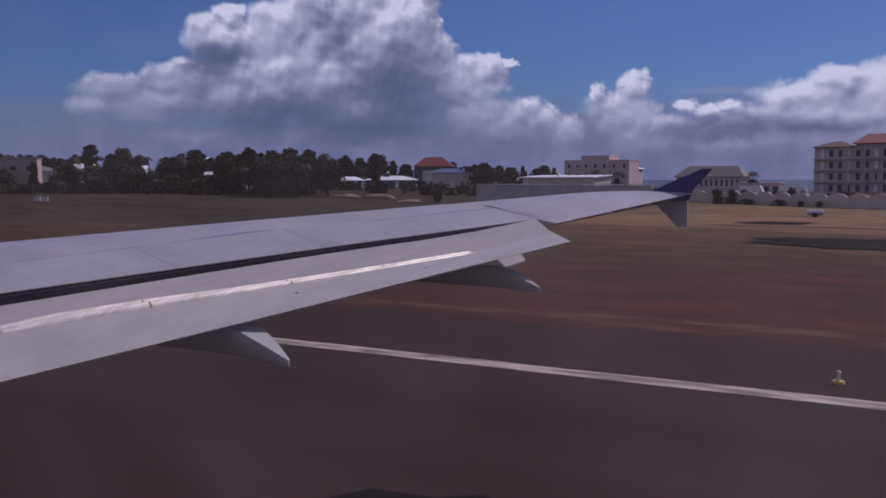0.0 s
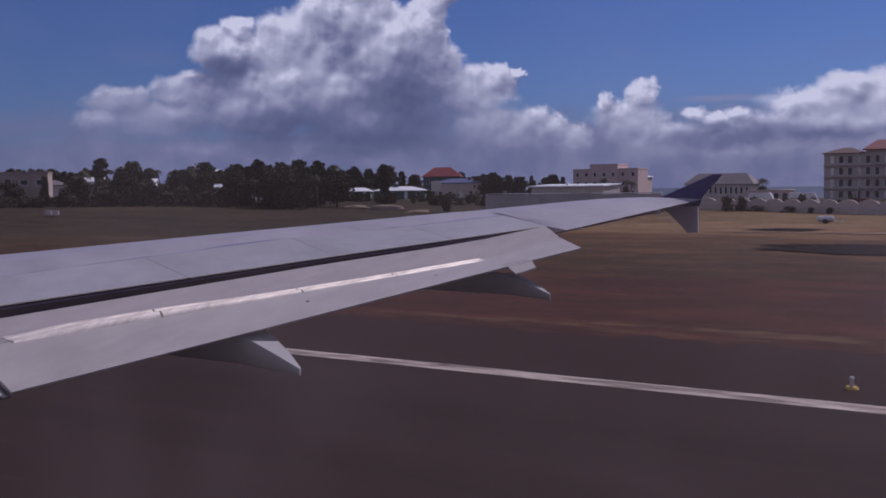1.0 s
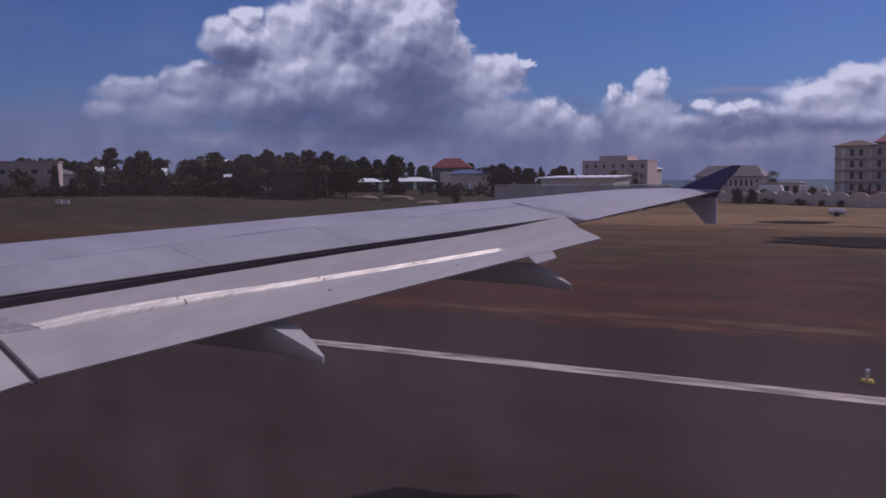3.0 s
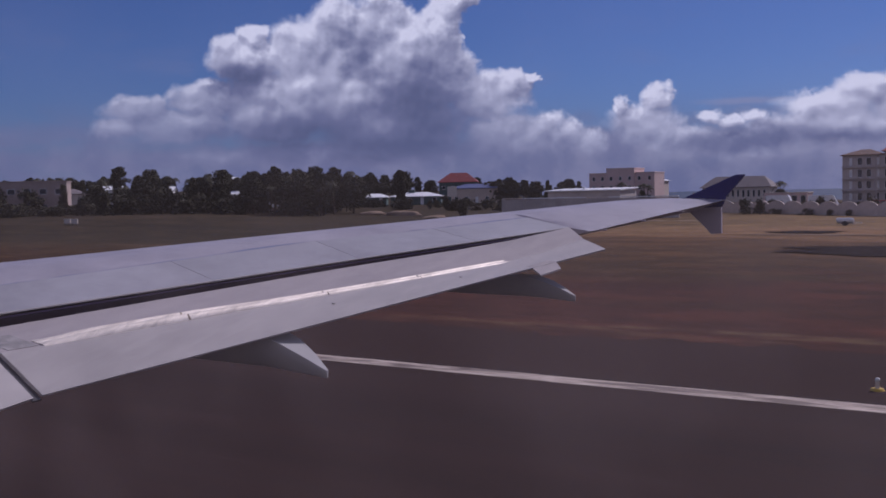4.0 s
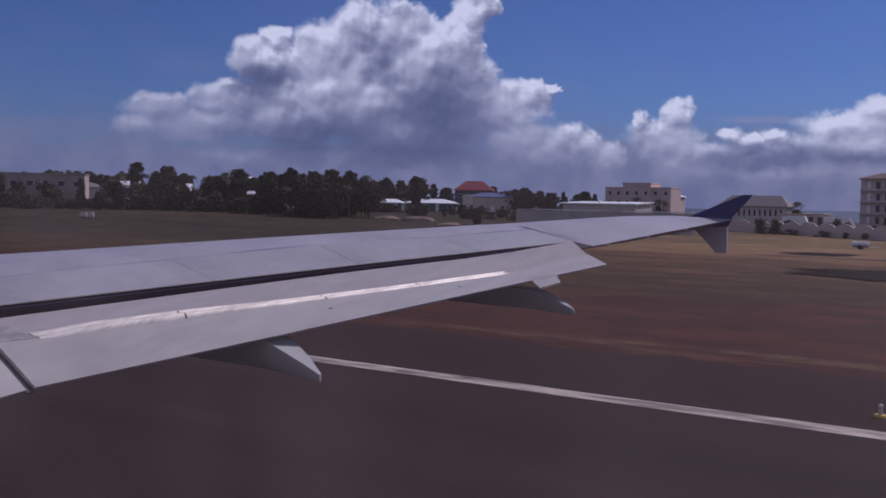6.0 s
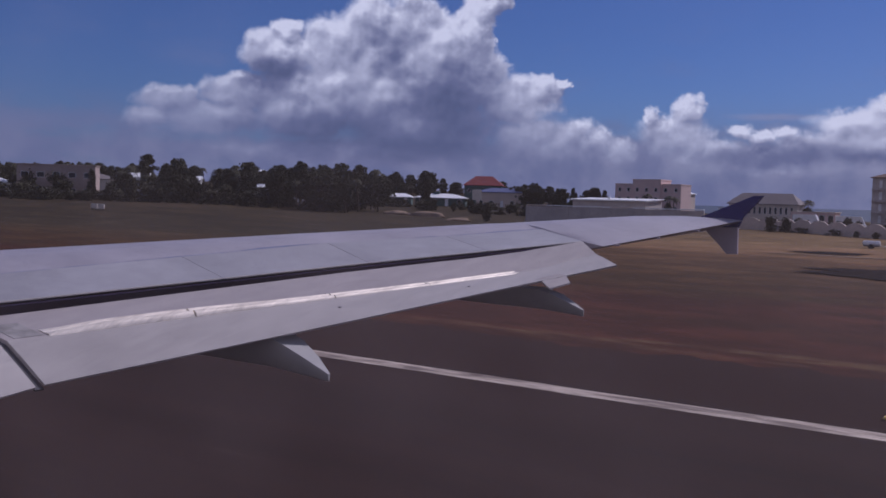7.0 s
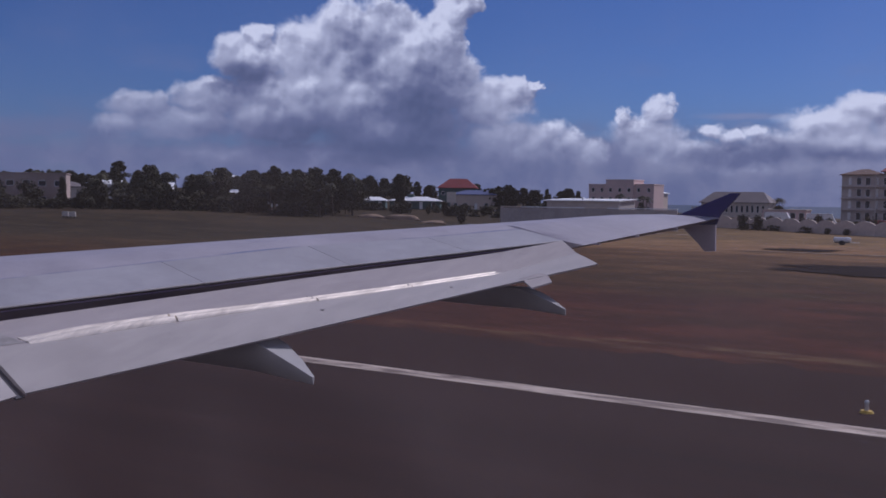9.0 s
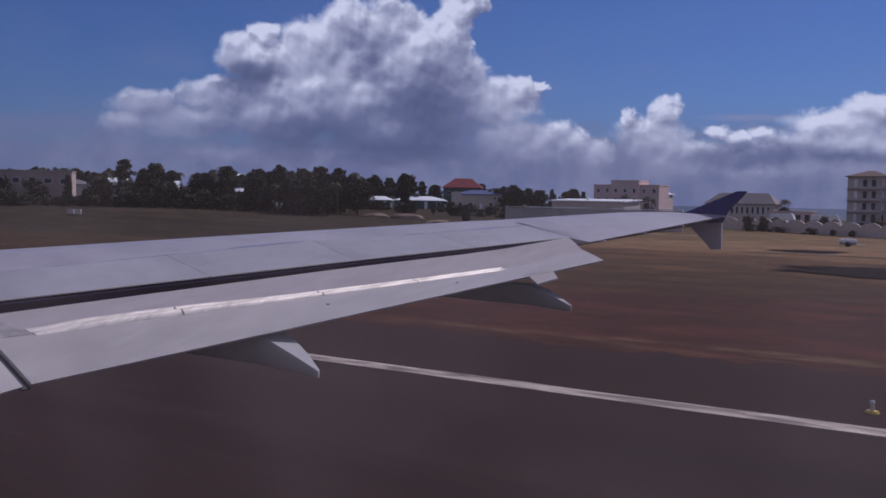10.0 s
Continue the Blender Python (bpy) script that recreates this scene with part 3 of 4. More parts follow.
def build_aircraft():
    plane = thing("airliner", 0, -1.7, 0, "white and grey twin-jet airliner with takeoff flaps lowered, on the runway", "airplane")

    def piece(name, bm, mat, label="", parent=None):
        ob = part(name, bm, mat, None, label)
        ob.parent = parent or plane
        if parent is None or parent is plane:
            ob.matrix_parent_inverse = plane.matrix_world.inverted()
        return ob

    stations = [0.2, 2.4, 4.64, 5.5, 6.5, 7.5, 8.5, 9.5, 10.5, 11.3, 11.84, 12.08, 12.10, 12.3, 12.7, 13.2, 13.7, 14.2, 14.6, 14.95, 15.3]
    wing = sharpen(piece("wing", loft([airfoil(y) for y in stations]), WING, "pale grey painted swept wing"), 28)
    # spoiler panels lying in the upper skin
    cuts = [2.6, 5.0, 7.16, 8.97, 10.57, 12.06]
    for a, b in zip(cuts, cuts[1:]):
        secs = []
        for y in (a + 0.004, b - 0.004):
            s = airfoil(y)
            (xb, _, zb), (xe, _, ze) = s[0], s[1]
            secs.append([(xe + 0.015, y, ze + 0.012), (xb + 0.012, y, zb + 0.010), (xb + 0.012, y, zb + 0.002), (xe + 0.015, y, ze - 0.012)])
        piece("spoiler", loft(secs, False), SPOILER, "flush spoiler panel", wing)
        # added pale bar that draws the thin highlight along the spoiler's rear edge
        lip = []
        for y in (a + 0.01, b - 0.01):
            xb, _, zb = airfoil(y)[0]
            lip.append([(xb + 0.010, y, zb + 0.0125), (xb + 0.020, y, zb + 0.008), (xb + 0.021, y, zb - 0.003), (xb + 0.014, y, zb - 0.003)])
        piece("trailing_lip", loft(lip, False), TAB, "pale lip for the highlight on the trailing edge", wing)
    # hinge seal ahead of the spoilers
    secs = []
    for k in range(64):
        y = 2.6 + 0.15 * k
        (xe, _, ze), (xn, _, zn) = airfoil(y)[1], airfoil(y)[2]
        smear = max(0.0, noise.noise(Vector((y * 0.9, 2.0, 0)))) * step(y, 5.5, 8.0)
        wide = 0.028 + 0.16 * smear + 0.02 * noise.noise(Vector((y * 4, 7.0, 0)))
        up = ze + (zn - ze) * min(1, wide / max(0.05, xe - xn))
        secs.append([(xe - wide, y, up + 0.006), (xe + 0.012, y, ze + 0.012), (xe + 0.012, y, ze - 0.01), (xe - wide + 0.01, y, up - 0.012)])
    piece("hinge_seal", loft(secs, False), HINGE, "grey hinge sealant", wing)
    # sheet under the shroud, coloured dark for the shade in the cove
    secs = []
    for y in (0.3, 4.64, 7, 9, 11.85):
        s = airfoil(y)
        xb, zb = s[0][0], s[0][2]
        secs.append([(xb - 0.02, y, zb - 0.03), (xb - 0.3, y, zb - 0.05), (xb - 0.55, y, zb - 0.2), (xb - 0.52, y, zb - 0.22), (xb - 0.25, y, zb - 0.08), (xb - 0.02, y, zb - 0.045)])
    piece("flap_cove", loft(secs, False), COVE_SHADE, "dark sheet for the shade in the flap cove", wing)
    # flaps
    ys = (4.63, 5.5, 6.5, 7.5, 8.5, 9.5, 10.2, 10.9)
    flap = sharpen(piece("outboard_flap", loft([flap_section(y) for y in ys] + [flap_section(11.41, 0.59)]), FLAP, "lowered outboard flap, scuffed grey"), 35)
    sharpen(piece("flap_skin", loft([tab_section(y) for y in ys] + [tab_section(11.41, 0.59)]), TAB, "cleaner pale rear skin", flap), 35)
    inner_flap = sharpen(piece("inboard_flap", loft([flap_section(y) for y in (0.35, 2.0, 3.5, 4.55)]), FLAP, "lowered inboard flap"), 35)
    sharpen(piece("flap_skin", loft([tab_section(y) for y in (0.35, 2.0, 3.5, 4.55)]), TAB, "cleaner pale rear skin", inner_flap), 35)
    # glint coloured into a crease strip, in lengths, split by a thin dark joint
    for a, b in ((4.96, 6.235), (6.255, 7.752), (7.768, 8.984), (8.996, 10.5)):
        ys = [a + (b - a) * k / 8 for k in range(9)]
        for lo, hi in ((0.0, 0.46), (0.52, 1.0)):
            secs = []
            for y in ys:
                wide = 0.17 - 0.055 * step(y, 6.0, 7.6) - 0.035 * step(y, 7.6, 10.4)
                x0, x1 = -0.53 - wide * (1 - lo), -0.53 - wide * (1 - hi) + 0.02 * hi
                arc = [(x0 + (x1 - x0) * k / 6, (0.46 - 0.24 * step(y, 6.0, 9.0)) * step(y, 4.8, 5.5) * (1 - 0.9 * step(y, 10.0, 10.5)) * (x1 - x0) * math.sin(math.pi * (k / 6) ** 1.4)) for k in range(7)]
                secs.append([(te(y) + x, y, flap_z(y, x) + 0.006 + h) for x, h in arc] + [(te(y) + x1, y, flap_z(y, x1) - 0.008), (te(y) + x0, y, flap_z(y, x0) - 0.008)])
            sharpen(piece("wear_strip", loft(secs), STRIP, "crease strip coloured bright for sun glint", flap), 50)
    for y, x0, x1 in ((6.24, -0.70, -0.53), (7.76, -0.67, -0.53), (8.99, -0.63, -0.53)):
        secs = []
        for yy in (y - 0.006, y + 0.006):
            secs.append([(te(yy) + x0, yy, flap_z(yy, x0) + 0.013), (te(yy) + x1, yy, flap_z(yy, x1) + 0.019), (te(yy) + x1, yy, flap_z(yy, x1) - 0.01), (te(yy) + x0, yy, flap_z(yy, x0) - 0.01)])
        piece("panel_seam", loft(secs, False), GRIME, "", flap)
    for y, off in ((7.62, -0.30), (9.3, -0.28)):
        bm = bmesh.new()
        bmesh.ops.create_cone(bm, cap_ends=True, segments=10, radius1=0.022, radius2=0.018, depth=0.012, matrix=pose(te(y) + off, y, flap_z(y, off) + 0.004))
        piece("drain_hole", bm, GRIME, "small dark drain fitting", flap)
    # grimy inboard corner of the outer flap and the dark joint beside it
    secs = []
    for y in (4.70, 4.82, 4.93):
        zr, zd = 2.825 + 0.0668 * y, 2.885 + 0.0786 * y
        secs.append([(te(y) - 0.95, y, zd * 0.58 + zr * 0.42 + 0.006), (te(y) - 0.55, y, zr + 0.008), (te(y) - 0.55, y, zr - 0.01), (te(y) - 0.95, y, zd * 0.58 + zr * 0.42 - 0.02)])
    piece("roller_cover", loft(secs, False), GRIME, "grimy roller cover", flap)
    secs = [[(p[0] - 0.01, y, p[2] - 0.035) for p in flap_section(4.64)[:6] + tab_section(4.64)[1:5] + flap_section(4.64)[7:]] for y in (4.55, 4.63)]
    piece("flap_joint_seal", loft(secs, False), SEAM, "dark rubber joint", flap)
    # drooped tab on the trailing edge above the outer fairing
    t0 = [(-5.30, 10.12, 3.492), (-5.221, 10.10, 3.474), (-5.09, 10.05, 3.40), (-4.99, 10.39, 3.455), (-5.104, 10.50, 3.528), (-5.20, 10.46, 3.545)]
    bm = bmesh.new()
    a = [bm.verts.new(p) for p in t0]
    b = [bm.verts.new((x, y, z - 0.018)) for x, y, z in t0]
    bm.faces.new(a)
    bm.faces.new(b[::-1])
    for i in range(len(a)):
        j = (i + 1) % len(a)
        bm.faces.new((a[j], a[i], b[i], b[j]))
    bmesh.ops.recalc_face_normals(bm, faces=bm.faces)
    piece("flap_tab", bm, FLAP, "small drooped tab", flap)
    # track fairings
    sharpen(piece("track_fairing", canoe(6.9, -9.9, -5.76, 3.085, 2.742, 0.19, 0.36), FAIRING, "long pointed flap track fairing"), 40)
    sharpen(piece("track_fairing", canoe(10.7, -8.2, -4.95, 3.33, 3.10, 0.15, 0.26), FAIRING, "long pointed flap track fairing"), 40)
    # aileron joints on the outer trailing edge
    for y in (12.35, 13.2, 14.1):
        s = airfoil(y)
        bm = boxes((s[0][0] - 0.10, s[0][0] + 0.05, y - 0.02, y + 0.02, s[0][2] - 0.03, s[0][2] - 0.006), bevel=0.006)
        piece("hinge_fairing", bm, FENCE_GREY, "", wing)
    # wing tip fence
    bm = bmesh.new()
    prism(bm, [(-5.55, 4.16), (-5.10, 4.235), (-4.27, 4.59), (-4.13, 4.59), (-4.20, 4.50), (-4.43, 4.25), (-4.50, 4.08), (-5.2, 4.06)], 15.36, 15.43)
    bmesh.ops.recalc_face_normals(bm, faces=bm.faces)
    fence = piece("tip_fence", bm, FENCE_BLUE, "dark blue wing tip fence")
    bm = bmesh.new()
    prism(bm, [(-5.15, 4.075), (-4.505, 4.075), (-4.50, 3.655), (-4.67, 3.645), (-4.78, 3.77), (-5.0, 3.985)], 15.365, 15.425)
    bmesh.ops.recalc_face_normals(bm, faces=bm.faces)
    piece("lower_fin", bm, FENCE_GREY, "grey lower fin", fence)
    secs = []
    for y, k in ((15.28, 1.0), (15.38, 0.75)):
        s = airfoil(15.3)
        cz = s[3][2] - 0.05
        secs.append([(x, y, cz + (z - cz) * k) for x, _, z in s])
    piece("tip_cap", loft(secs), WING, "", fence)
    # body of the aircraft behind the window
    secs = []
    for x, r, zc in ((-18.5, 0.25, 3.35), (-17.5, 0.95, 3.4), (-16, 1.5, 3.55), (-13.5, 1.93, 3.68), (-11, 1.98, 3.7), (-1.0, 1.98, 3.7), (-0.62, 1.98, 3.7), (0.30, 1.98, 3.7), (0.6, 1.98, 3.7), (6, 1.98, 3.7), (11, 1.7, 3.95), (15, 1.0, 4.5), (18.5, 0.25, 5.0)):
        secs.append([(x, -1.7 + r * math.cos(a), zc + r * 1.03 * math.sin(a)) for a in [math.tau * (i + 0.25) / 36 for i in range(36)]])
    bm = loft(secs)
    # the window's opening beside the eye
    bad = [f for f in bm.faces if len(f.verts) == 4 and -0.65 < f.calc_center_median().x < 0.35 and f.calc_center_median().y > -0.1 and 3.75 < f.calc_center_median().z < 4.85]
    bmesh.ops.delete(bm, geom=bad, context="FACES")
    piece("fuselage", bm, WHITE_PAINT, "white fuselage shell with a window opening")
    bm = boxes((-0.62, 0.35, 0.112, 0.116, 3.85, 4.85))
    glass = piece("window_pane", bm, ACRYLIC, "dusty clear acrylic window pane")
    glass.visible_shadow = False
    for side in (1, -1):
        bm = boxes((-3.15, -2.9, -1.7 + side * 3.6 - 0.12, -1.7 + side * 3.6 + 0.12, 0.5, 3.0), bevel=0.05)
        strut = piece("gear_leg", bm, STEEL, "steel main gear leg")
        for k in (-0.42, 0.42):
            bm = bmesh.new()
            bmesh.ops.create_cone(bm, cap_ends=True, segments=28, radius1=0.58, radius2=0.58, depth=0.40, matrix=pose(-3.02, -1.7 + side * 3.6 + k, 0.60, 90))
            bmesh.ops.bevel(bm, geom=[e for e in bm.edges if e.calc_face_angle(0) > 1], offset=0.09, segments=2, affect="EDGES")
            piece("tyre", bm, RUBBER, "black rubber tyre", strut)
    bm = boxes((-14.1, -13.9, -1.8, -1.6, 0.4, 2.2), bevel=0.04)
    leg = piece("nose_leg", bm, STEEL, "steel nose gear leg")
    bm = bmesh.new()
    bmesh.ops.create_cone(bm, cap_ends=True, segments=24, radius1=0.4, radius2=0.4, depth=0.5, matrix=pose(-14.0, -1.7, 0.42, 90))
    piece("tyre", bm, RUBBER, "black rubber tyre", leg)


# ---- plants ----
def leaf_cloud(bm, centre, radius, count, size, flat=0.8):
    for _ in range(count):
        v = Vector((random.gauss(0, 1), random.gauss(0, 1), random.gauss(0, 1) * flat))
        v = v.normalized() * radius * random.uniform(0.5, 1.35)
        p = Vector(centre) + Vector((v.x, v.y, v.z * flat))
        a = Vector((random.uniform(-1, 1), random.uniform(-1, 1), random.uniform(-0.6, 0.6))).normalized()
        b = a.cross(Vector((random.uniform(-1, 1), random.uniform(-1, 1), random.uniform(-1, 1)))).normalized()
        s = size * random.uniform(0.6, 1.3)
        bm.faces.new([bm.verts.new(p + q) for q in (a * s, b * s * 0.6, -a * s, -b * s * 0.6)])


def limb(bm, p0, p1, r0, r1, sides=7):
    p0, p1 = Vector(p0), Vector(p1)
    u = (p1 - p0).orthogonal().normalized()
    w = (p1 - p0).normalized().cross(u)
    a, b = [], []
    for i in range(sides):
        k = math.tau * i / sides
        o = u * math.cos(k) + w * math.sin(k)
        a.append(bm.verts.new(p0 + o * r0))
        b.append(bm.verts.new(p1 + o * r1))
    for i in range(sides):
        j = (i + 1) % sides
        bm.faces.new((a[i], a[j], b[j], b[i])).smooth = True


def make_tree(height, width, lumps, seed, shape="round"):
    random.seed(seed)
    tree = thing("tree", 0, 0, 0, "dark green leafy tree with an uneven crown", "tree", "roadside trees")
    bm = bmesh.new()
    limb(bm, (0, 0, -0.4), (0.1, 0.1, height * 0.45), 0.32, 0.2)
    for i in range(5):
        k = math.tau * i / 5 + random.uniform(-0.4, 0.4)
        limb(bm, (0.08, 0.08, height * random.uniform(0.3, 0.45)), (math.cos(k) * width * 0.3, math.sin(k) * width * 0.3, height * random.uniform(0.6, 0.8)), 0.14, 0.04, 5)
    part("trunk", bm, BARK, tree)
    bm = bmesh.new()
    for i in range(lumps):
        f = random.uniform(0.18, 1.0)
        taper = (1.15 - f) if shape == "cone" else math.sqrt(max(0.08, 1 - (2 * f - 1) ** 2))
        k, r = random.uniform(0, math.tau), width * 0.5 * taper * random.uniform(0.2, 0.85)
        rad = random.uniform(0.45, 1.0) * width * 0.125
        leaf_cloud(bm, (math.cos(k) * r, math.sin(k) * r, height * (0.1 + 0.85 * f) - rad * 0.3), rad, 48, 0.30)
    part("crown", bm, LEAF, tree)
    return tree


def make_palm(height, seed):
    random.seed(seed)
    tree = thing("palm_tree", 0, 0, 0, "tall coconut palm with drooping fronds", "palm tree", "palms")
    bm = bmesh.new()
    lean = random.uniform(0.3, 1.0)
    pts = [(lean * (i / 6) ** 2, 0, height * i / 6 - 0.3 * (i == 0)) for i in range(7)]
    for i in range(6):
        limb(bm, pts[i], pts[i + 1], 0.24 - 0.02 * i, 0.22 - 0.02 * i)
    part("trunk", bm, BARK, tree)
    bm = bmesh.new()
    top = Vector(pts[-1])
    for i in range(22):
        k, up = math.tau * i / 22 + random.uniform(-0.2, 0.2), random.uniform(-0.35, 1.0)
        length = random.uniform(2.3, 3.2)
        prev = top.copy()
        heading = Vector((math.cos(k), math.sin(k), 0))
        side = Vector((-math.sin(k), math.cos(k), 0))
        for j in range(9):
            f = (j + 1) / 9
            p = top + heading * length * f * (0.95 - 0.2 * up) + Vector((0, 0, up * length * 0.75 * f - 1.25 * length * f * f * 0.75))
            w = 0.62 * math.sin(math.pi * min(1, 0.15 + f * 0.85)) + 0.08
            for s in (1, -1):
                drop = Vector((0, 0, -0.45 * w))
                bm.faces.new([bm.verts.new(q) for q in (prev, prev + (p - prev) * 0.75, p + side * s * w + drop + (p - prev) * 0.6)])
            prev = p
    leaf_cloud(bm, top, 0.5, 40, 0.3)
    part("crown", bm, PALM, tree)
    return tree


def make_shrub(height, width, seed):
    random.seed(seed)
    shrub = thing("shrub", 0, 0, 0, "dense dark green shrub at the airfield fence", "shrub", "hedge shrubs")
    bm = bmesh.new()
    for i in range(4):
        k = math.tau * i / 4
        limb(bm, (0, 0, -0.3), (math.cos(k) * width * 0.25, math.sin(k) * width * 0.2, height * 0.6), 0.07, 0.03, 5)
    part("stem", bm, BARK, shrub)
    bm = bmesh.new()
    for i in range(11):
        f, k = random.uniform(0.0, 0.85), random.uniform(0, math.tau)
        r = width * 0.42 * random.uniform(0.1, 1) * (1.1 - f * 0.5)
        leaf_cloud(bm, (math.cos(k) * r, math.sin(k) * r * 0.6, height * f + 0.25), width * 0.2, 60, 0.22)
    part("foliage", bm, LEAF_DRY, shrub)
    return shrub


def spot(x, y, s=1.0, rz=0.0, sz=None):
    return Matrix.Translation((x, y, terrain(x, y))) @ Matrix.Rotation(rz, 4, "Z") @ Matrix.Diagonal((s, s, sz or s, 1))


def hides(x, y, r):
    """Whether a tree at x, y would stand before a house that is open to the runway."""
    return any(abs(x / y * hy - hx) < hw + r and y < hy for hx, hy, hw in CLEAR)


def build_plants():
    trees = [make_tree(8.5, 7.5, 85, 11), make_tree(9.5, 6.0, 80, 12, "cone"), make_tree(8.0, 8.5, 90, 13), make_tree(9.5, 7.0, 85, 14)]
    palms = [make_palm(8.0, 21), make_palm(9.0, 22)]
    shrubs = [make_shrub(2.6, 3.6, 31), make_shrub(2.0, 4.0, 32), make_shrub(3.2, 3.2, 33)]
    random.seed(5)
    placed = set()

    def put(kinds, i, m):
        if kinds[i].name in placed:
            copy_thing(kinds[i], m)
        else:
            kinds[i].matrix_basis = m
            placed.add(kinds[i].name)

    # wooded belt behind the fence
    for i in range(330):
        y = random.choice((142, 152, 165, 185, 205, 225, 245)) + random.uniform(-6, 6)
        slope = random.uniform(0.70, 1.95)
        if slope < 0.76:
            y = random.uniform(240, 262)
        x = -slope * y
        if x < -372:
            continue
        if hides(x, y, 4.2):
            y = random.uniform(195, 250)
            x = -slope * y
        if random.random() < 0.3:
            put(palms, random.randrange(2), spot(x, y, random.uniform(0.8, 1.05), random.uniform(0, 6.28), random.uniform(0.75, 1.05)))
        else:
            put(trees, random.randrange(4), spot(x, y, random.uniform(0.7, 1.0), random.uniform(0, 6.28), (0.9 if y < 175 else 1.0) * random.choice((0.78, 0.88, 0.95, 1.0, 1.06, 1.16)) * random.uniform(0.95, 1.05)))
    for i in range(26):
        slope = random.uniform(0.40, 0.72)
        y = random.uniform(318, 345)
        put(trees, random.randrange(4), spot(-slope * y, y, random.uniform(0.8, 1.1), random.uniform(0, 6.28), random.uniform(0.75, 1.0)))
    # single taller trees that stand out of the belt: place and height
    for x, y, h in ((-202.9, 165, 12.4), (-172.0, 172, 10.7), (-154.5, 185, 9.5), (-138.8, 200, 10.4), (-121.9, 250, 8.3), (-127.8, 252, 8.0), (-190.3, 170, 10.4), (-184.0, 135, 8.6), (-151.8, 200, 9.0), (-163.0, 180, 9.4), (-149.2, 262, 7.9), (-139.1, 258, 7.7)):
        k = h / random.uniform(9.3, 9.8)
        put(trees, random.choice((1, 1, 3)), spot(x, y, 0.75 * k, random.uniform(0, 6.28), k))
    # trees by the shore village
    for x, y, s in ((-256, 209, 1.45), (-169, 245, 1.35), (-172, 247, 1.0), (-141, 258, 0.8), (-136, 256, 0.9), (-130, 259, 0.85), (-124, 256, 0.7), (-146, 262, 0.75), (-9, 232, 0.75), (-4, 234, 0.8), (2, 233, 0.7), (-98, 262, 0.45), (-60, 262, 0.5), (-70, 300, 0.4)):
        put(trees, random.randrange(4), spot(x, y, s, random.uniform(0, 6.28)))
    for x, y, s in ((-60, 262, 0.92), (-101, 255, 0.9), (-95, 258, 0.8), (-98, 264, 0.85), (-235, 190, 1.05), (-290, 170, 1.0), (-270, 140, 0.8), (-204, 235, 1.1), (-300, 200, 1.0)):
        put(palms, random.randrange(2), spot(x, y, s, random.uniform(0, 6.28)))
    # hedge along the fence
    for i in range(110):
        x = -350 + i * 2.15 + random.uniform(-0.8, 0.8)
        y = 122 + 18 * step(x, -190, -110) + random.uniform(-3, 5)
        low = 0.55 if hides(x, y, 0.5) else 1.0
        put(shrubs, random.randrange(3), spot(x, y, random.uniform(0.9, 1.3), random.uniform(0, 6.28), low * random.uniform(0.9, 1.5)))
    for i in range(95):
        x = -350 + i * 2.4 + random.uniform(-1.5, 1.5)
        put(shrubs, random.randrange(3), spot(x, 136 + 18 * step(x, -190, -110) + random.uniform(-4, 4), random.uniform(1.2, 1.7), random.uniform(0, 6.28), random.uniform(0.55, 0.75) if hides(x, 130, 0.5) else random.uniform(1.2, 2.0)))
    for i in range(70):
        slope, y = random.uniform(0.44, 0.86), random.uniform(178, 216)
        put(shrubs, random.randrange(3), spot(-slope * y, y, random.uniform(0.6, 1.1), random.uniform(0, 6.28), random.uniform(0.45, 0.8)))
    for x0, y0, x1, y1, n, off, tall in ((-44, 172, -24, 157, 5, -1.6, 0.30), (-44, 172, -15, 150, 9, 5.0, 0.72), (-15, 150, 10, 126, 10, 5.0, 0.72), (10, 126, 45, 119, 10, 5.0, 0.9)):
        for i in range(n):
            k = (i + random.uniform(0.1, 0.9)) / n
            put(shrubs, random.randrange(3), spot(x0 + (x1 - x0) * k, y0 + (y1 - y0) * k + off + random.uniform(0, 1.5) * (1 if off > 0 else -0.3), random.uniform(0.5, 0.8), random.uniform(0, 6.28), tall * random.uniform(0.75, 1.2)))
    for x, y in ((-88, 146), (-70, 178), (-44, 167), (-41, 165)):
        put(shrubs, random.randrange(3), spot(x, y, random.uniform(0.5, 0.9), random.uniform(0, 6.28)))


CLEAR = [(-206, 142, 8.0), (-221, 131, 6.5), (-250, 111, 4.5), (-151, 226, 12), (-223, 179, -0.6), (-198, 175, -0.6), (-164, 167, -1.2), (-178, 200, -2.4), (-262, 176, 4.5), (-240, 176, 6.0)]


# ---- buildings ----
def window(parent, x, y, z, w, h, mat=None, sill=True):
    """A window in a wall that faces -y: a frame round a recessed pane."""
    win = part("window", boxes((x - w / 2, x - w / 2 + 0.08, y - 0.06, y + 0.05, z, z + h), (x + w / 2 - 0.08, x + w / 2, y - 0.06, y + 0.05, z, z + h),
                               (x - w / 2 + 0.08, x + w / 2 - 0.08, y - 0.06, y + 0.05, z + h - 0.08, z + h), (x - w / 2 + 0.08, x + w / 2 - 0.08, y - 0.06, y + 0.05, z, z + 0.08)), SHUTTER, parent)
    part("pane", boxes((x - w / 2 + 0.08, x + w / 2 - 0.08, y - 0.02, y + 0.03, z + 0.08, z + h - 0.08)), mat or WINDOW, win)
    return win


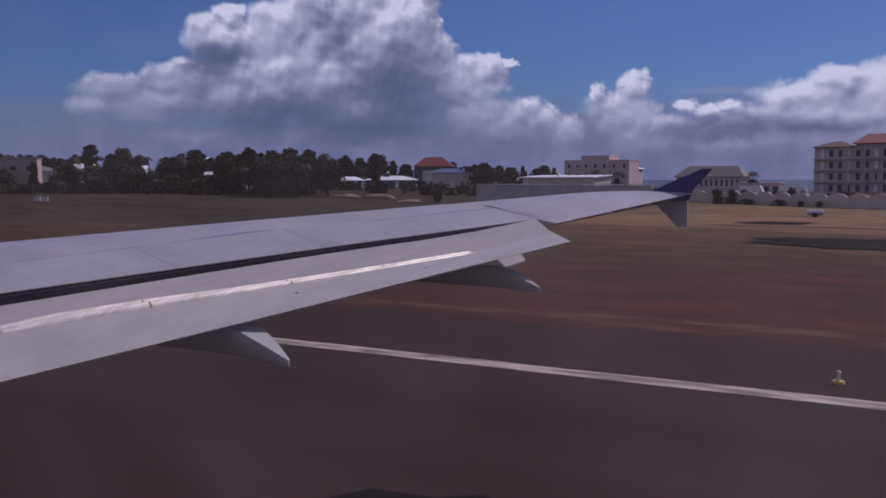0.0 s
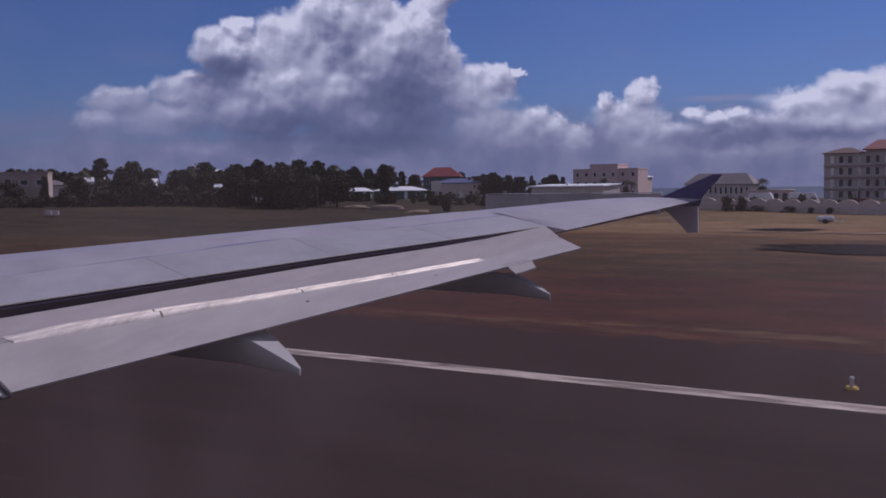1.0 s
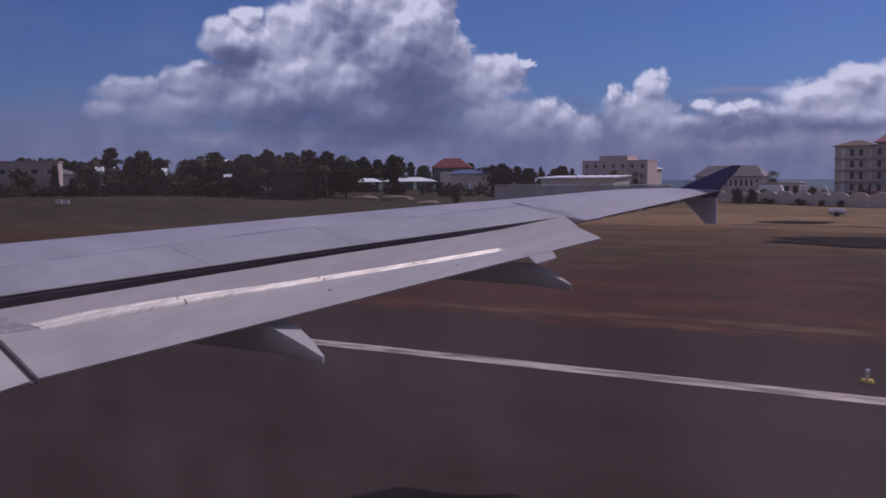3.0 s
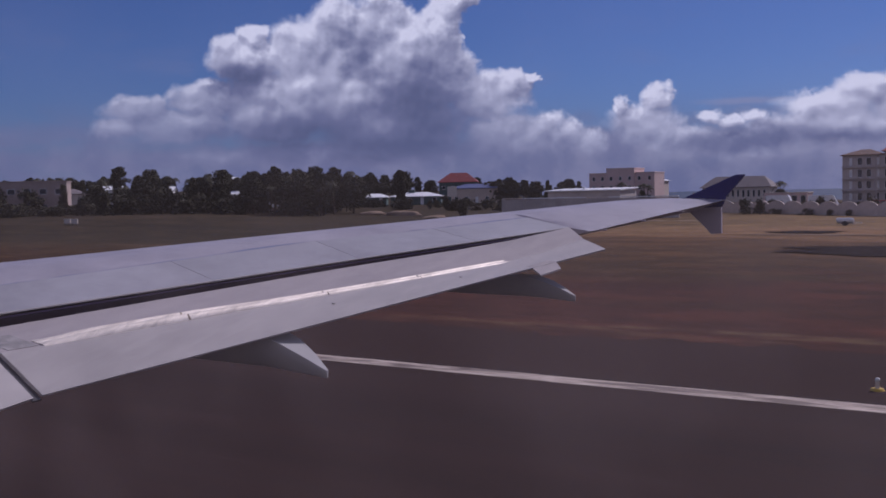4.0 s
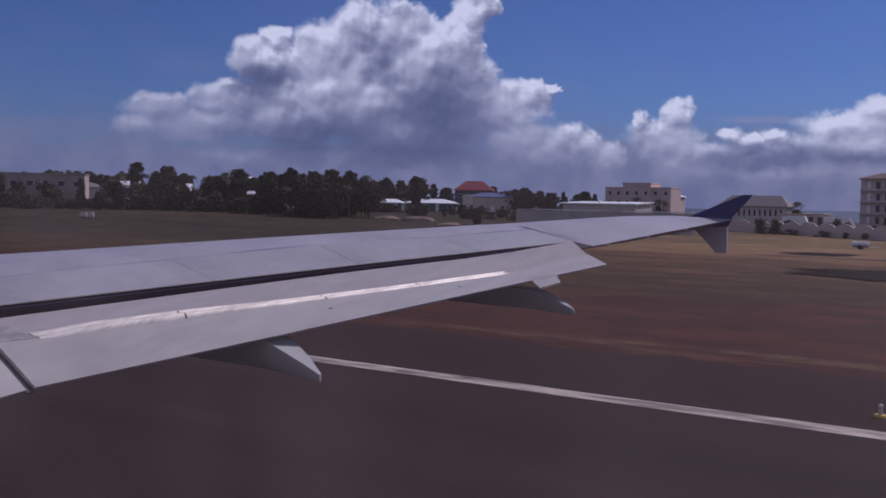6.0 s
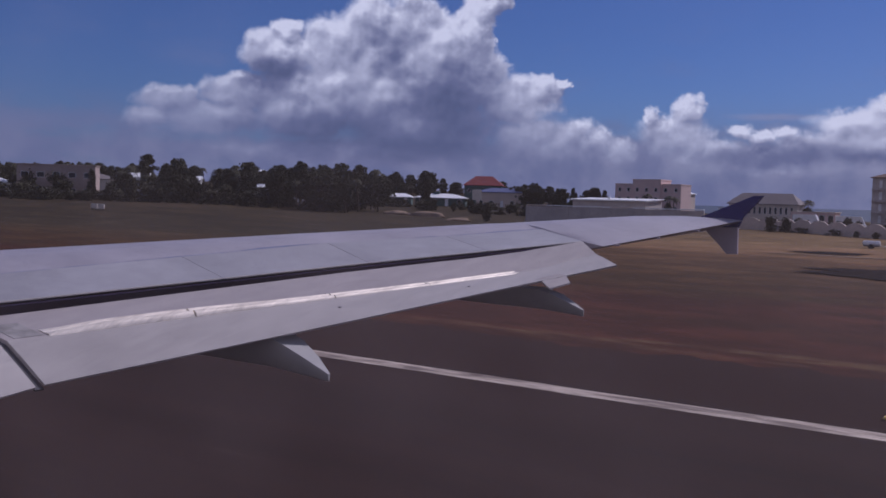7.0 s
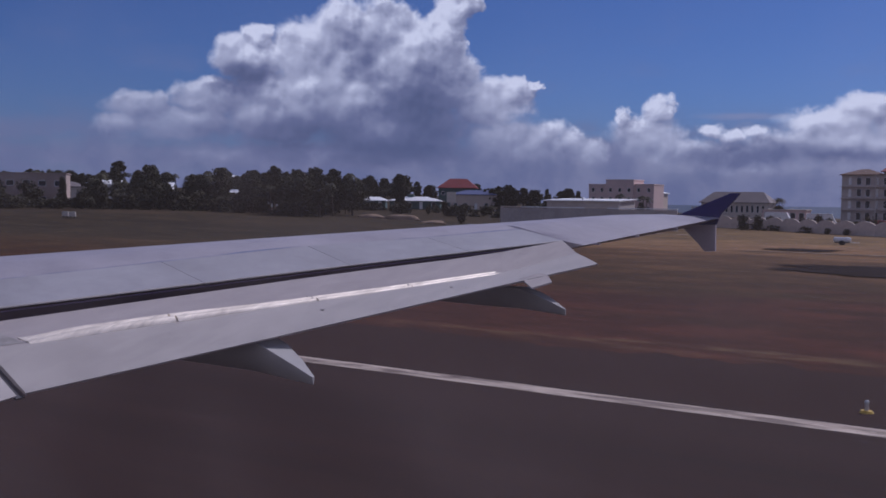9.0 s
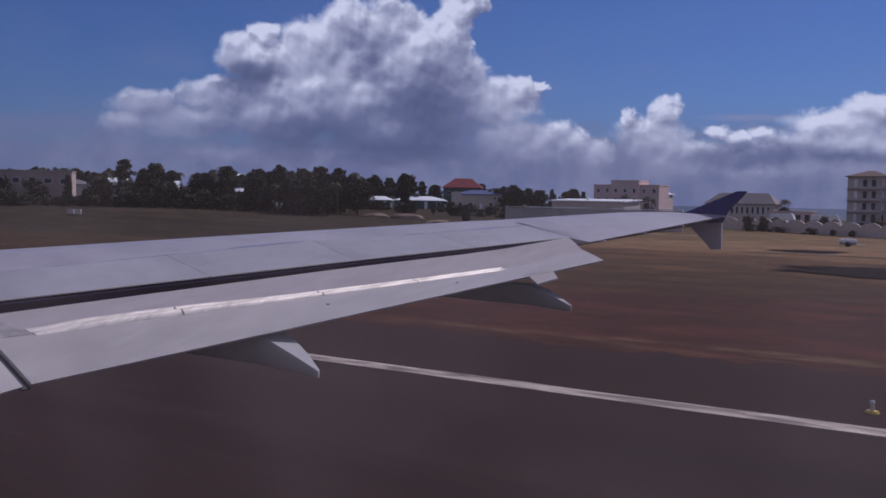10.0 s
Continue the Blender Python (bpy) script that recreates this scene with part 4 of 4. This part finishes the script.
def wall_with_holes(w, d, h, holes, t=0.25):
    """Four walls; holes (x, z, width, height) go through the front one, which faces -y."""
    bm = bmesh.new()
    xs = sorted({-w / 2, w / 2, *[x - a / 2 for x, _, a, _ in holes], *[x + a / 2 for x, _, a, _ in holes]})
    for x0, x1 in zip(xs, xs[1:]):
        m = (x0 + x1) / 2
        cuts = sorted([(z, z + b) for x, z, a, b in holes if abs(m - x) < a / 2])
        z = 0.0
        for lo, hi in cuts:
            if lo > z + 0.01:
                box(bm, x0, x1, -d / 2, -d / 2 + t, z, lo)
            z = max(z, hi)
        if h > z + 0.01:
            box(bm, x0, x1, -d / 2, -d / 2 + t, z, h)
    box(bm, -w / 2, -w / 2 + t, -d / 2 + t, d / 2, 0, h)
    box(bm, w / 2 - t, w / 2, -d / 2 + t, d / 2, 0, h)
    box(bm, -w / 2 + t, w / 2 - t, d / 2 - t, d / 2, 0, h)
    return bm


def hip_roof(w, d, z, rise, over=0.5, ridge=0.45, x=0.0, thick=0.18):
    bm = bmesh.new()
    a, b = w / 2 + over, d / 2 + over
    k = max(0.05, (w / 2) * ridge)
    low = [bm.verts.new((x + sx * a, sy * b, z)) for sx, sy in ((-1, -1), (1, -1), (1, 1), (-1, 1))]
    mid = [bm.verts.new((x + sx * a, sy * b, z + thick)) for sx, sy in ((-1, -1), (1, -1), (1, 1), (-1, 1))]
    top = [bm.verts.new((x - k, 0, z + rise)), bm.verts.new((x + k, 0, z + rise))]
    bm.faces.new(low[::-1])
    for i in range(4):
        j = (i + 1) % 4
        bm.faces.new((low[i], low[j], mid[j], mid[i]))
    bm.faces.new((mid[0], mid[1], top[1], top[0]))
    bm.faces.new((mid[1], mid[2], top[1]))
    bm.faces.new((mid[2], mid[3], top[0], top[1]))
    bm.faces.new((mid[3], mid[0], top[0]))
    return bm


def gable_roof(w, d, z, rise, over=0.4, thick=0.2):
    bm = bmesh.new()
    b = d / 2 + over
    x0, x1 = -w / 2 - over, w / 2 + over
    prof = [(-b, z - 0.1), (0, z + rise), (b, z - 0.1), (b, z - 0.1 + thick), (0, z + rise + thick), (-b, z - 0.1 + thick)]
    a = [bm.verts.new((x0, y, q)) for y, q in prof]
    c = [bm.verts.new((x1, y, q)) for y, q in prof]
    for ring in (a, c):
        bm.faces.new((ring[0], ring[1], ring[4], ring[5]))
        bm.faces.new((ring[1], ring[2], ring[3], ring[4]))
    for i in range(6):
        j = (i + 1) % 6
        bm.faces.new((a[i], a[j], c[j], c[i]))
    bmesh.ops.recalc_face_normals(bm, faces=bm.faces)
    return bm


def house(x, y, w, d, h, label, wall, roof, rise=1.4, kind="hip", rz=0.0, windows=3, storeys=1, base=None, ww=1.2, wh=1.2, door=True):
    z = terrain(x, y) if base is None else base
    if x < -140 and rz == 0.0:
        rz = 0.85 * math.degrees(math.atan2(-x, y))
    hs = thing("house", x, y, z, label, "house", "shore houses", rz)
    holes = []
    sh = h / storeys
    for s in range(storeys):
        for i in range(windows):
            wx = -w / 2 + w * (i + 0.5) / windows
            is_door = door and s == 0 and i == windows // 2
            holes.append((wx, s * sh + (0.0 if is_door else 0.9), 1.0 if is_door else ww, 2.1 if is_door else min(wh, sh - 1.2)))
    part("wall", wall_with_holes(w, d, h, holes), wall, hs)
    for wx, wz, a, b in holes:
        if wz % sh < 0.1:
            dr = part("door", boxes((wx - 0.45, wx + 0.45, -d / 2 + 0.08, -d / 2 + 0.14, wz + 0.02, wz + b - 0.03), bevel=0.01), SHUTTER, hs)
            part("handle", boxes((wx + 0.32, wx + 0.38, -d / 2 + 0.03, -d / 2 + 0.08, wz + 1.0, wz + 1.05)), DARK_METAL, dr)
        else:
            window(hs, wx, -d / 2 + 0.1, wz, a, b)
    if kind == "hip":
        part("roof", hip_roof(w, d, h, rise), roof, hs)
    elif kind == "gable":
        part("roof", gable_roof(w, d, h, rise), roof, hs)
        bm = bmesh.new()
        for sx in (-w / 2, w / 2 - 0.25):
            v = [bm.verts.new((sx + o, yy, zz)) for o in (0, 0.25) for yy, zz in ((-d / 2, h), (d / 2, h), (0, h + rise - 0.05))]
            for q in ((0, 1, 2), (5, 4, 3), (0, 3, 4, 1), (1, 4, 5, 2), (2, 5, 3, 0)):
                bm.faces.new([v[i] for i in q])
        part("gable", bm, wall, hs)
    else:
        part("roof", boxes((-w / 2 - 0.25, w / 2 + 0.25, -d / 2 - 0.25, d / 2 + 0.25, h, h + 0.22), bevel=0.03), roof, hs)
    return hs


def build_hotel():
    x, y = -23.0, 300.0
    w, d, sh = 54.0, 13.0, 3.3
    hotel = thing("hotel", x, y, terrain(x, y), "four-storey grey concrete hotel with red hip roofs and deep window bays", "hotel")
    holes = []
    for s in range(4):
        for i in range(22):
            wx = -w / 2 + 2.2 + i * (w - 4.4) / 21
            wide = 1.3 if i % 3 else 0.85
            holes.append((wx, s * sh + 0.5, wide, 2.15))
    part("wall", wall_with_holes(w, d, 4 * sh, holes, 0.35), CONCRETE, hotel)
    for k, (wx, wz, a, b) in enumerate(holes):
        pale = (k % 22) % 3 == 0 and (k * 7) % 5 != 1
        window(hotel, wx, -d / 2 + 0.22, wz, a, b, SHUTTER if pale else WINDOW)
    for s in range(1, 4):
        part("floor_band", boxes((-w / 2 - 0.25, w / 2 + 0.25, -d / 2 - 0.9, -d / 2 - 0.003, s * sh - 0.12, s * sh + 0.1), bevel=0.02), CONCRETE, hotel)
    for i in range(9):
        px = -w / 2 + 9 + i * (w - 18) / 8
        part("column", boxes((px - 0.2, px + 0.2, -d / 2 - 0.85, -d / 2 - 0.45, 0, 4 * sh), bevel=0.03), CONCRETE, hotel)
    r = part("roof", hip_roof(32, d, 4 * sh + 0.9, 3.0, 0.8, 0.86), RED_ROOF, hotel, "red metal hip roof")
    part("roof_storey", boxes((-16, 16, -d / 2 + 0.4, d / 2 - 0.4, 4 * sh, 4 * sh + 0.9)), CONCRETE, hotel)
    for sx in (-1, 1):
        part("roof", hip_roof(10.4, d, 4 * sh, 1.9, 0.6, 0.2, sx * (w / 2 - 5.2)), OLD_TILE, hotel, "weathered brown tile roof")


def build_church():
    x, y = -84.0, 312.0
    ch = thing("assembly_hall", x, y, terrain(x, y), "long pale hall with a grey shingle roof and narrow windows", "hall")
    w, d, h = 21.0, 10.0, 4.6
    holes = [(-w / 2 + 1.6 + i * (w - 3.2) / 11, 1.6, 0.8, 2.2) for i in range(12)]
    part("wall", wall_with_holes(w, d, h, holes), CREAM_WALL, ch)
    for wx, wz, a, b in holes:
        window(ch, wx, -d / 2 + 0.12, wz, a, b)
    part("roof", hip_roof(w, d, h, 3.6, 0.7, 0.74), GREY_ROOF, ch, "grey shingle hip roof")
    part("porch_roof", boxes((-w / 2 - 3.5, -w / 2 - 0.02, -d / 2, d / 2 - 2, 3.0, 3.2), bevel=0.03), GREY_ROOF, ch)
    for k in (-d / 2 + 0.3, 0, d / 2 - 2.4):
        part("porch_post", boxes((-w / 2 - 3.3, -w / 2 - 3.0, k, k + 0.3, 0, 3.0)), CREAM_WALL, ch)


def build_pink():
    x, y = -114.0, 290.0
    z = terrain(x, y)
    b = thing("apartment_building", x, y, z, "stepped salmon-pink apartment building with flat parapets", "apartment building")
    for cx, w, h, dy in ((-7.7, 6.0, 8.9, 0.6), (0.0, 9.2, 10.3, 0.0), (7.6, 6.6, 8.9, 0.8)):
        d = 9.0
        holes = []
        for s in range(3):
            for i in range(2 if w < 7 else 3):
                holes.append((-w / 2 + w * (i + 0.5) / (2 if w < 7 else 3), s * 2.9 + 0.9, 1.0, 1.3))
        blk = part("block", wall_with_holes(w, d, h, holes), PINK_WALL, b)
        blk.location = (cx, dy, 0)
        for wx, wz, a, c in holes:
            win = window(b, wx, -d / 2 + 0.12, wz, a, c)
            win.location = (cx, dy, 0)
        cap = part("parapet", boxes((-w / 2 - 0.1, w / 2 + 0.1, -d / 2 - 0.1, d / 2 + 0.1, h, h + 0.35), bevel=0.03), PINK_WALL, b)
        cap.location = (cx, dy, 0)


def build_walls():
    # long grey yard wall with a pale coping
    wall = thing("yard_wall", -58, 150, terrain(-58, 150), "long weathered grey concrete yard wall with a pale coping", "wall")
    for i in range(8):
        x0 = -24 + i * 4.0
        part("panel", boxes((x0 + 0.02, x0 + 3.98, -0.12, 0.12, -0.3, 3.35), bevel=0.015), CONCRETE, wall)
        part("pier", boxes((x0 - 0.16, x0 + 0.16, -0.2, 0.2, -0.3, 3.45), bevel=0.02), CONCRETE, wall)
        part("coping", boxes((x0, x0 + 3.96, -0.22, 0.22, 3.46, 3.62), bevel=0.02), SHUTTER if i % 4 else PALE_WALL, wall)
    # low building with a bright white roof edge
    sh = thing("workshop", -71, 164, terrain(-71, 164), "low grey workshop with a bright white sloping roof", "workshop")
    holes = [(-5.5 + 2.75 * i, 1.1, 1.5, 1.2) for i in range(5)]
    part("wall", wall_with_holes(14, 8, 4.55, holes), CONCRETE, sh)
    for wx, wz, a, c in holes:
        window(sh, wx, -3.88, wz, a, c)
    bm = bmesh.new()
    vs = [bm.verts.new((x, y, z)) for x in (-7.4, 7.4) for y, z in ((-4.5, 4.55), (4.3, 4.95), (4.3, 5.1), (-4.5, 4.74))]
    for q in ((0, 1, 2, 3), (7, 6, 5, 4), (0, 4, 5, 1), (1, 5, 6, 2), (2, 6, 7, 3), (3, 7, 4, 0)):
        bm.faces.new([vs[k] for k in q])
    bmesh.ops.recalc_face_normals(bm, faces=bm.faces)
    part("roof", bm, WHITE_ROOF, sh, "white sloping metal roof")
    part("vent", boxes((-1.0, -0.6, -2, -1.6, 4.6, 5.3), bevel=0.03), SHUTTER, sh)
    # scalloped boundary wall, panel by panel
    pts = [(-75, 186), (-44, 172), (-15, 150), (10, 126), (45, 119), (80, 119)]
    bw = thing("boundary_wall", -44, 172, 0, "pale grey boundary wall with a scalloped top", "wall")
    for (xa, ya), (xb, yb) in zip(pts, pts[1:]):
        length = math.hypot(xb - xa, yb - ya)
        n = max(1, round(length / 4.2))
        ang = math.atan2(yb - ya, xb - xa)
        for i in range(n):
            k = (i + 0.5) / n
            x, y = xa + (xb - xa) * k, ya + (yb - ya) * k
            half = length / n / 2
            prof = [(-half, -0.4), (half, -0.4), (half, 1.55)] + [(half * math.cos(math.pi * j / 10), 1.55 + 0.68 * math.sin(math.pi * j / 10) ** 1.5) for j in range(1, 10)] + [(-half, 1.55)]
            bm = bmesh.new()
            prism(bm, prof, -0.12, 0.12)
            bmesh.ops.recalc_face_normals(bm, faces=bm.faces)
            p = part("panel", bm, OLD_WALL, bw)
            p.matrix_basis = Matrix.Translation((x + 44, y - 172, terrain(x, y))) @ Matrix.Rotation(ang, 4, "Z")


def van(x, y, rz, label, mat, length=4.6, high=1.95, group="parked vans"):
    v = thing("van", x, y, terrain(x, y), label, "van", group, rz)
    h = length / 2
    bm = bmesh.new()
    prism(bm, [(-h, 0.35), (h, 0.35), (h, 0.95), (h - 0.25, 1.1), (h - 1.0, high - 0.1), (h - 1.25, high), (-h + 0.15, high), (-h, high - 0.2)], -0.85, 0.85)
    bmesh.ops.recalc_face_normals(bm, faces=bm.faces)
    bmesh.ops.bevel(bm, geom=list(bm.edges), offset=0.06, segments=2, affect="EDGES")
    part("body", bm, mat, v)
    for i in range(3):
        x0 = -h + 0.3 + i * 1.1
        part("side_window", boxes((x0, x0 + 0.95, -0.866, -0.846, 1.15, 1.65), bevel=0.005), WINDOW, v)
    part("windscreen", boxes((h - 1.02, h - 0.5, -0.7, 0.7, 1.35, 1.42)), WINDOW, v)
    for wx in (-h + 0.85, h - 0.9):
        for wy in (-0.78, 0.78):
            bm = bmesh.new()
            bmesh.ops.create_cone(bm, cap_ends=True, segments=18, radius1=0.33, radius2=0.33, depth=0.2, matrix=pose(wx, wy, 0.33, 90))
            wheel = part("wheel", bm, RUBBER, v)
            bm = bmesh.new()
            bmesh.ops.create_cone(bm, cap_ends=True, segments=14, radius1=0.19, radius2=0.17, depth=0.23, matrix=pose(wx, wy, 0.33, 90))
            part("rim", bm, STEEL, wheel)
    for wy in (-0.6, 0.6):
        part("headlight", boxes((h - 0.06, h + 0.02, wy - 0.14, wy + 0.14, 0.75, 0.9), bevel=0.01), GLASS_LAMP, v)
    return v


def build_village():
    house(-206, 142, 17.5, 9, 7.6, "two-storey beige flat-roofed house among dark trees", DUN_WALL, DUN_WALL, kind="flat", storeys=2, windows=5, ww=1.7, wh=1.3)
    house(-221, 131, 13, 8, 3.2, "low white house with a bright white hip roof", SHUTTER, WHITE_ROOF, 1.6)
    house(-250, 111, 8, 7, 5.6, "two-storey white house with an open porch", SHUTTER, PALE_WALL, kind="flat", storeys=2, windows=2, ww=2.2, wh=1.5)
    house(-321, 170, 20, 14, 6.0, "large beige house with a pale green hip roof on a rise", CREAM_WALL, GREEN_ROOF, 4.2, windows=5, base=None)
    house(-332, 192, 10, 8, 7.0, "beige house with a red roof on the rise", PINK_WALL, RED_ROOF, 2.2, windows=3, base=None)
    house(-262, 176, 8, 7, 4.6, "house with a faded red roof among trees", PALE_WALL, RED_ROOF, 1.8, windows=3)
    house(-240, 176, 13, 8, 4.6, "grey-roofed house among trees", CREAM_WALL, GREY_ROOF, 1.6, windows=4)
    house(-223, 179, 6, 6, 5.6, "small white-roofed house half hidden by trees", SHUTTER, WHITE_ROOF, 1.1, "gable", windows=3, storeys=2)
    house(-198, 175, 6.5, 6, 5.0, "small white-roofed house half hidden by trees", SHUTTER, WHITE_ROOF, 1.1, "gable", windows=3, storeys=2)
    house(-164, 167, 6, 6, 3.4, "small white-roofed house half hidden by trees", SHUTTER, WHITE_ROOF, 1.0, "gable", windows=3)
    house(-178, 200, 7, 6, 2.6, "small white-roofed house half hidden by trees", SHUTTER, WHITE_ROOF, 1.0, "gable", windows=3)
    h = house(-151, 226, 14, 9, 2.2, "low teal house with a white hip roof and cupola", GREEN_WALL, WHITE_ROOF, 1.3, windows=4)
    part("cupola", boxes((-2.2, -0.6, -0.9, 0.7, 3.0, 4.1), bevel=0.04), GREEN_WALL, h, "small teal cupola")
    house(-166, 227, 6.5, 7, 2.2, "low teal house with a white hip roof", GREEN_WALL, WHITE_ROOF, 1.2, windows=2)
    house(-176, 290, 13, 9, 6.6, "two-storey house with a red hip roof behind trees", GREEN_WALL, RED_ROOF, 3.4, storeys=2, windows=4)
    house(-152, 262, 16, 9, 4.6, "long house with a blue metal roof", PALE_WALL, BLUE_ROOF, 1.5, windows=5)
    house(-121, 330, 12, 8, 6.5, "pale house with a white roof by the shore", PALE_WALL, WHITE_ROOF, 1.4, storeys=2, windows=4)
    house(-395, 400, 18, 10, 6.0, "distant white house on the hill", SHUTTER, WHITE_ROOF, 2.5, windows=5, base=None)
    h = house(14, 236, 22, 9, 3.4, "low salmon-pink arcade house with a grey roof", PINK_WALL, GREY_ROOF, 2.6, windows=8, ww=1.6, wh=1.9)
    house(-58, 262, 11, 6, 3.2, "low pink arcade building beside the hotel", PINK_WALL, PALE_WALL, kind="flat", windows=5, ww=1.4, wh=1.7)
    van(-49, 214, 0, "white minibus parked behind the boundary wall", CAR_WHITE, 5.6, 2.8)
    van(-40, 213, 4, "white van parked behind the boundary wall", CAR_WHITE, 6.0, 2.75)
    van(4, 190, 2, "white minibus parked by the pink house", CAR_WHITE, 6.5, 2.3)
    van(-28, 205, 3, "dark red van parked behind the boundary wall", CAR_RED, 4.6, 1.8)
    # signpost board by the blue-roofed house
    s = thing("billboard", -148, 240, terrain(-148, 240), "plain beige board on two posts", "billboard")
    part("board", boxes((-1.6, 1.6, -0.06, 0.06, 2.0, 5.0), bevel=0.02), CREAM_WALL, s)
    for k in (-1.2, 1.2):
        part("post", boxes((k - 0.08, k + 0.08, 0.063, 0.2, -0.2, 4.8)), DARK_METAL, s)


def build_airfield_things():
    for x in (-3.1, -54.5, -106.0, 48.0):
        l = thing("runway_edge_light", x, 22.0, 0.012, "low runway edge light with a clear dome on a pale base", "runway light", "runway edge lights")
        bm = bmesh.new()
        bmesh.ops.create_cone(bm, cap_ends=True, segments=20, radius1=0.15, radius2=0.12, depth=0.05, matrix=pose(0, 0, 0.025))
        part("base_plate", bm, YELLOW, l)
        bm = bmesh.new()
        bmesh.ops.create_cone(bm, cap_ends=True, segments=14, radius1=0.045, radius2=0.04, depth=0.16, matrix=pose(0, 0, 0.125))
        part("stem", bm, CREAM_WALL, l)
        bm = bmesh.new()
        bmesh.ops.create_uvsphere(bm, u_segments=14, v_segments=8, radius=0.055, matrix=pose(0, 0, 0.225))
        part("dome", bm, GLASS_LAMP, l)
    for dx in (0.0, 1.75):
        x, y = -131.5 + dx, 97.0
        m = thing("airfield_sign", x, y, terrain(x, y), "weathered white marker board in the grass", "sign", "marker boards")
        part("board", boxes((-0.75, 0.75, -0.12, 0.12, 0.25, 1.0), bevel=0.03), CREAM_WALL, m)
        for k in (-0.5, 0.5):
            part("leg", boxes((k - 0.05, k + 0.05, -0.05, 0.05, -0.1, 0.35)), DARK_METAL, m)
    t = thing("water_trailer", -19.8, 119, terrain(-19.8, 119), "small white tank trailer standing on the grass", "trailer")
    bm = bmesh.new()
    bmesh.ops.create_cone(bm, cap_ends=True, segments=20, radius1=0.30, radius2=0.30, depth=1.9, matrix=pose(-0.2, 0, 0.62, 0, 90))
    bmesh.ops.bevel(bm, geom=[e for e in bm.edges if e.calc_face_angle(0) > 1], offset=0.1, segments=2, affect="EDGES")
    part("tank", bm, CAR_WHITE, t)
    part("drawbar", boxes((0.6, 1.6, -0.06, 0.06, 0.28, 0.36)), SHUTTER, t)
    part("chassis", boxes((-1.0, 0.7, -0.35, 0.35, 0.26, 0.36)), DARK_METAL, t)
    for wy in (-0.45, 0.45):
        bm = bmesh.new()
        bmesh.ops.create_cone(bm, cap_ends=True, segments=16, radius1=0.28, radius2=0.28, depth=0.14, matrix=pose(-0.2, wy, 0.28, 90))
        part("wheel", bm, RUBBER, t)
    # pale earth heaps and tracks
    random.seed(9)
    for x, y, w, h in ((-139, 150, 9, 0.9), (-112, 152, 6, 0.8), (-104, 150, 8, 1.0), (-90, 140, 5, 0.5)):
        bm = bmesh.new()
        bmesh.ops.create_icosphere(bm, subdivisions=3, radius=1.0)
        for v in bm.verts:
            k = 1 + 0.35 * noise.noise(v.co * 1.7 + Vector((x, y, 0)))
            v.co = Vector((v.co.x * w / 2 * k, v.co.y * 1.8 * k, max(-0.3, v.co.z * h * k)))
        for f in bm.faces:
            f.smooth = True
        ob = part("earth_mound", bm, EARTH)
        ob.location = (x, y, terrain(x, y))
        tagged(ob, "low heap of pale earth at the grass edge", "earth mound", "earth mounds")
    for x0, x1, y, w in ((-66, -38, 134, 3.4), (-30, 60, 93, 2.2), (-24, 70, 110, 2.0)):
        bm = bmesh.new()
        n = 40
        prev = None
        for i in range(n + 1):
            x = x0 + (x1 - x0) * i / n
            yy = y + 2.0 * noise.noise(Vector((x * 0.05, y, 0)))
            half = w * (0.6 + 0.8 * noise.noise(Vector((x * 0.25, y, 2)))) * math.sin(math.pi * (0.02 + 0.96 * i / n))
            half = max(0.05, abs(half))
            cur = [bm.verts.new((x, yy - half, terrain(x, yy - half) + 0.05)), bm.verts.new((x, yy + half, terrain(x, yy + half) + 0.05))]
            if prev:
                bm.faces.new((prev[0], cur[0], cur[1], prev[1]))
            prev = cur
        tagged(part("earth_track", bm, EARTH), "bare pale earth track through dry grass", "track", kind="structure")


def build_burnt():
    for cx, cy, rx, ry in ((-1.5, 71.0, 13.0, 7.5), (-20.5, 99.0, 3.6, 3.2), (46, 96, 14, 4)):
        bm = bmesh.new()
        ring = []
        for i in range(60):
            a = math.tau * i / 60
            k = 1 + 0.35 * noise.noise(Vector((math.cos(a) * 1.5, math.sin(a) * 1.5, cx))) + 0.30 * noise.noise(Vector((math.cos(a) * 7, math.sin(a) * 7, cx)))
            px, py = cx + rx * k * math.cos(a), cy + ry * k * math.sin(a)
            ring.append(bm.verts.new((px, py, terrain(px, py) + 0.06)))
        mid = bm.verts.new((cx, cy, terrain(cx, cy) + 0.10))
        for i in range(60):
            bm.faces.new((mid, ring[i], ring[(i + 1) % 60]))
        tagged(part("burnt_patch", bm, BURNT), "dark scorched patch in the dry grass", "ground", kind="structure")


build_ground()
build_runway()
build_markings()
build_aircraft()
build_hotel()
build_church()
build_pink()
build_walls()
build_village()
build_plants()
build_airfield_things()
build_burnt()
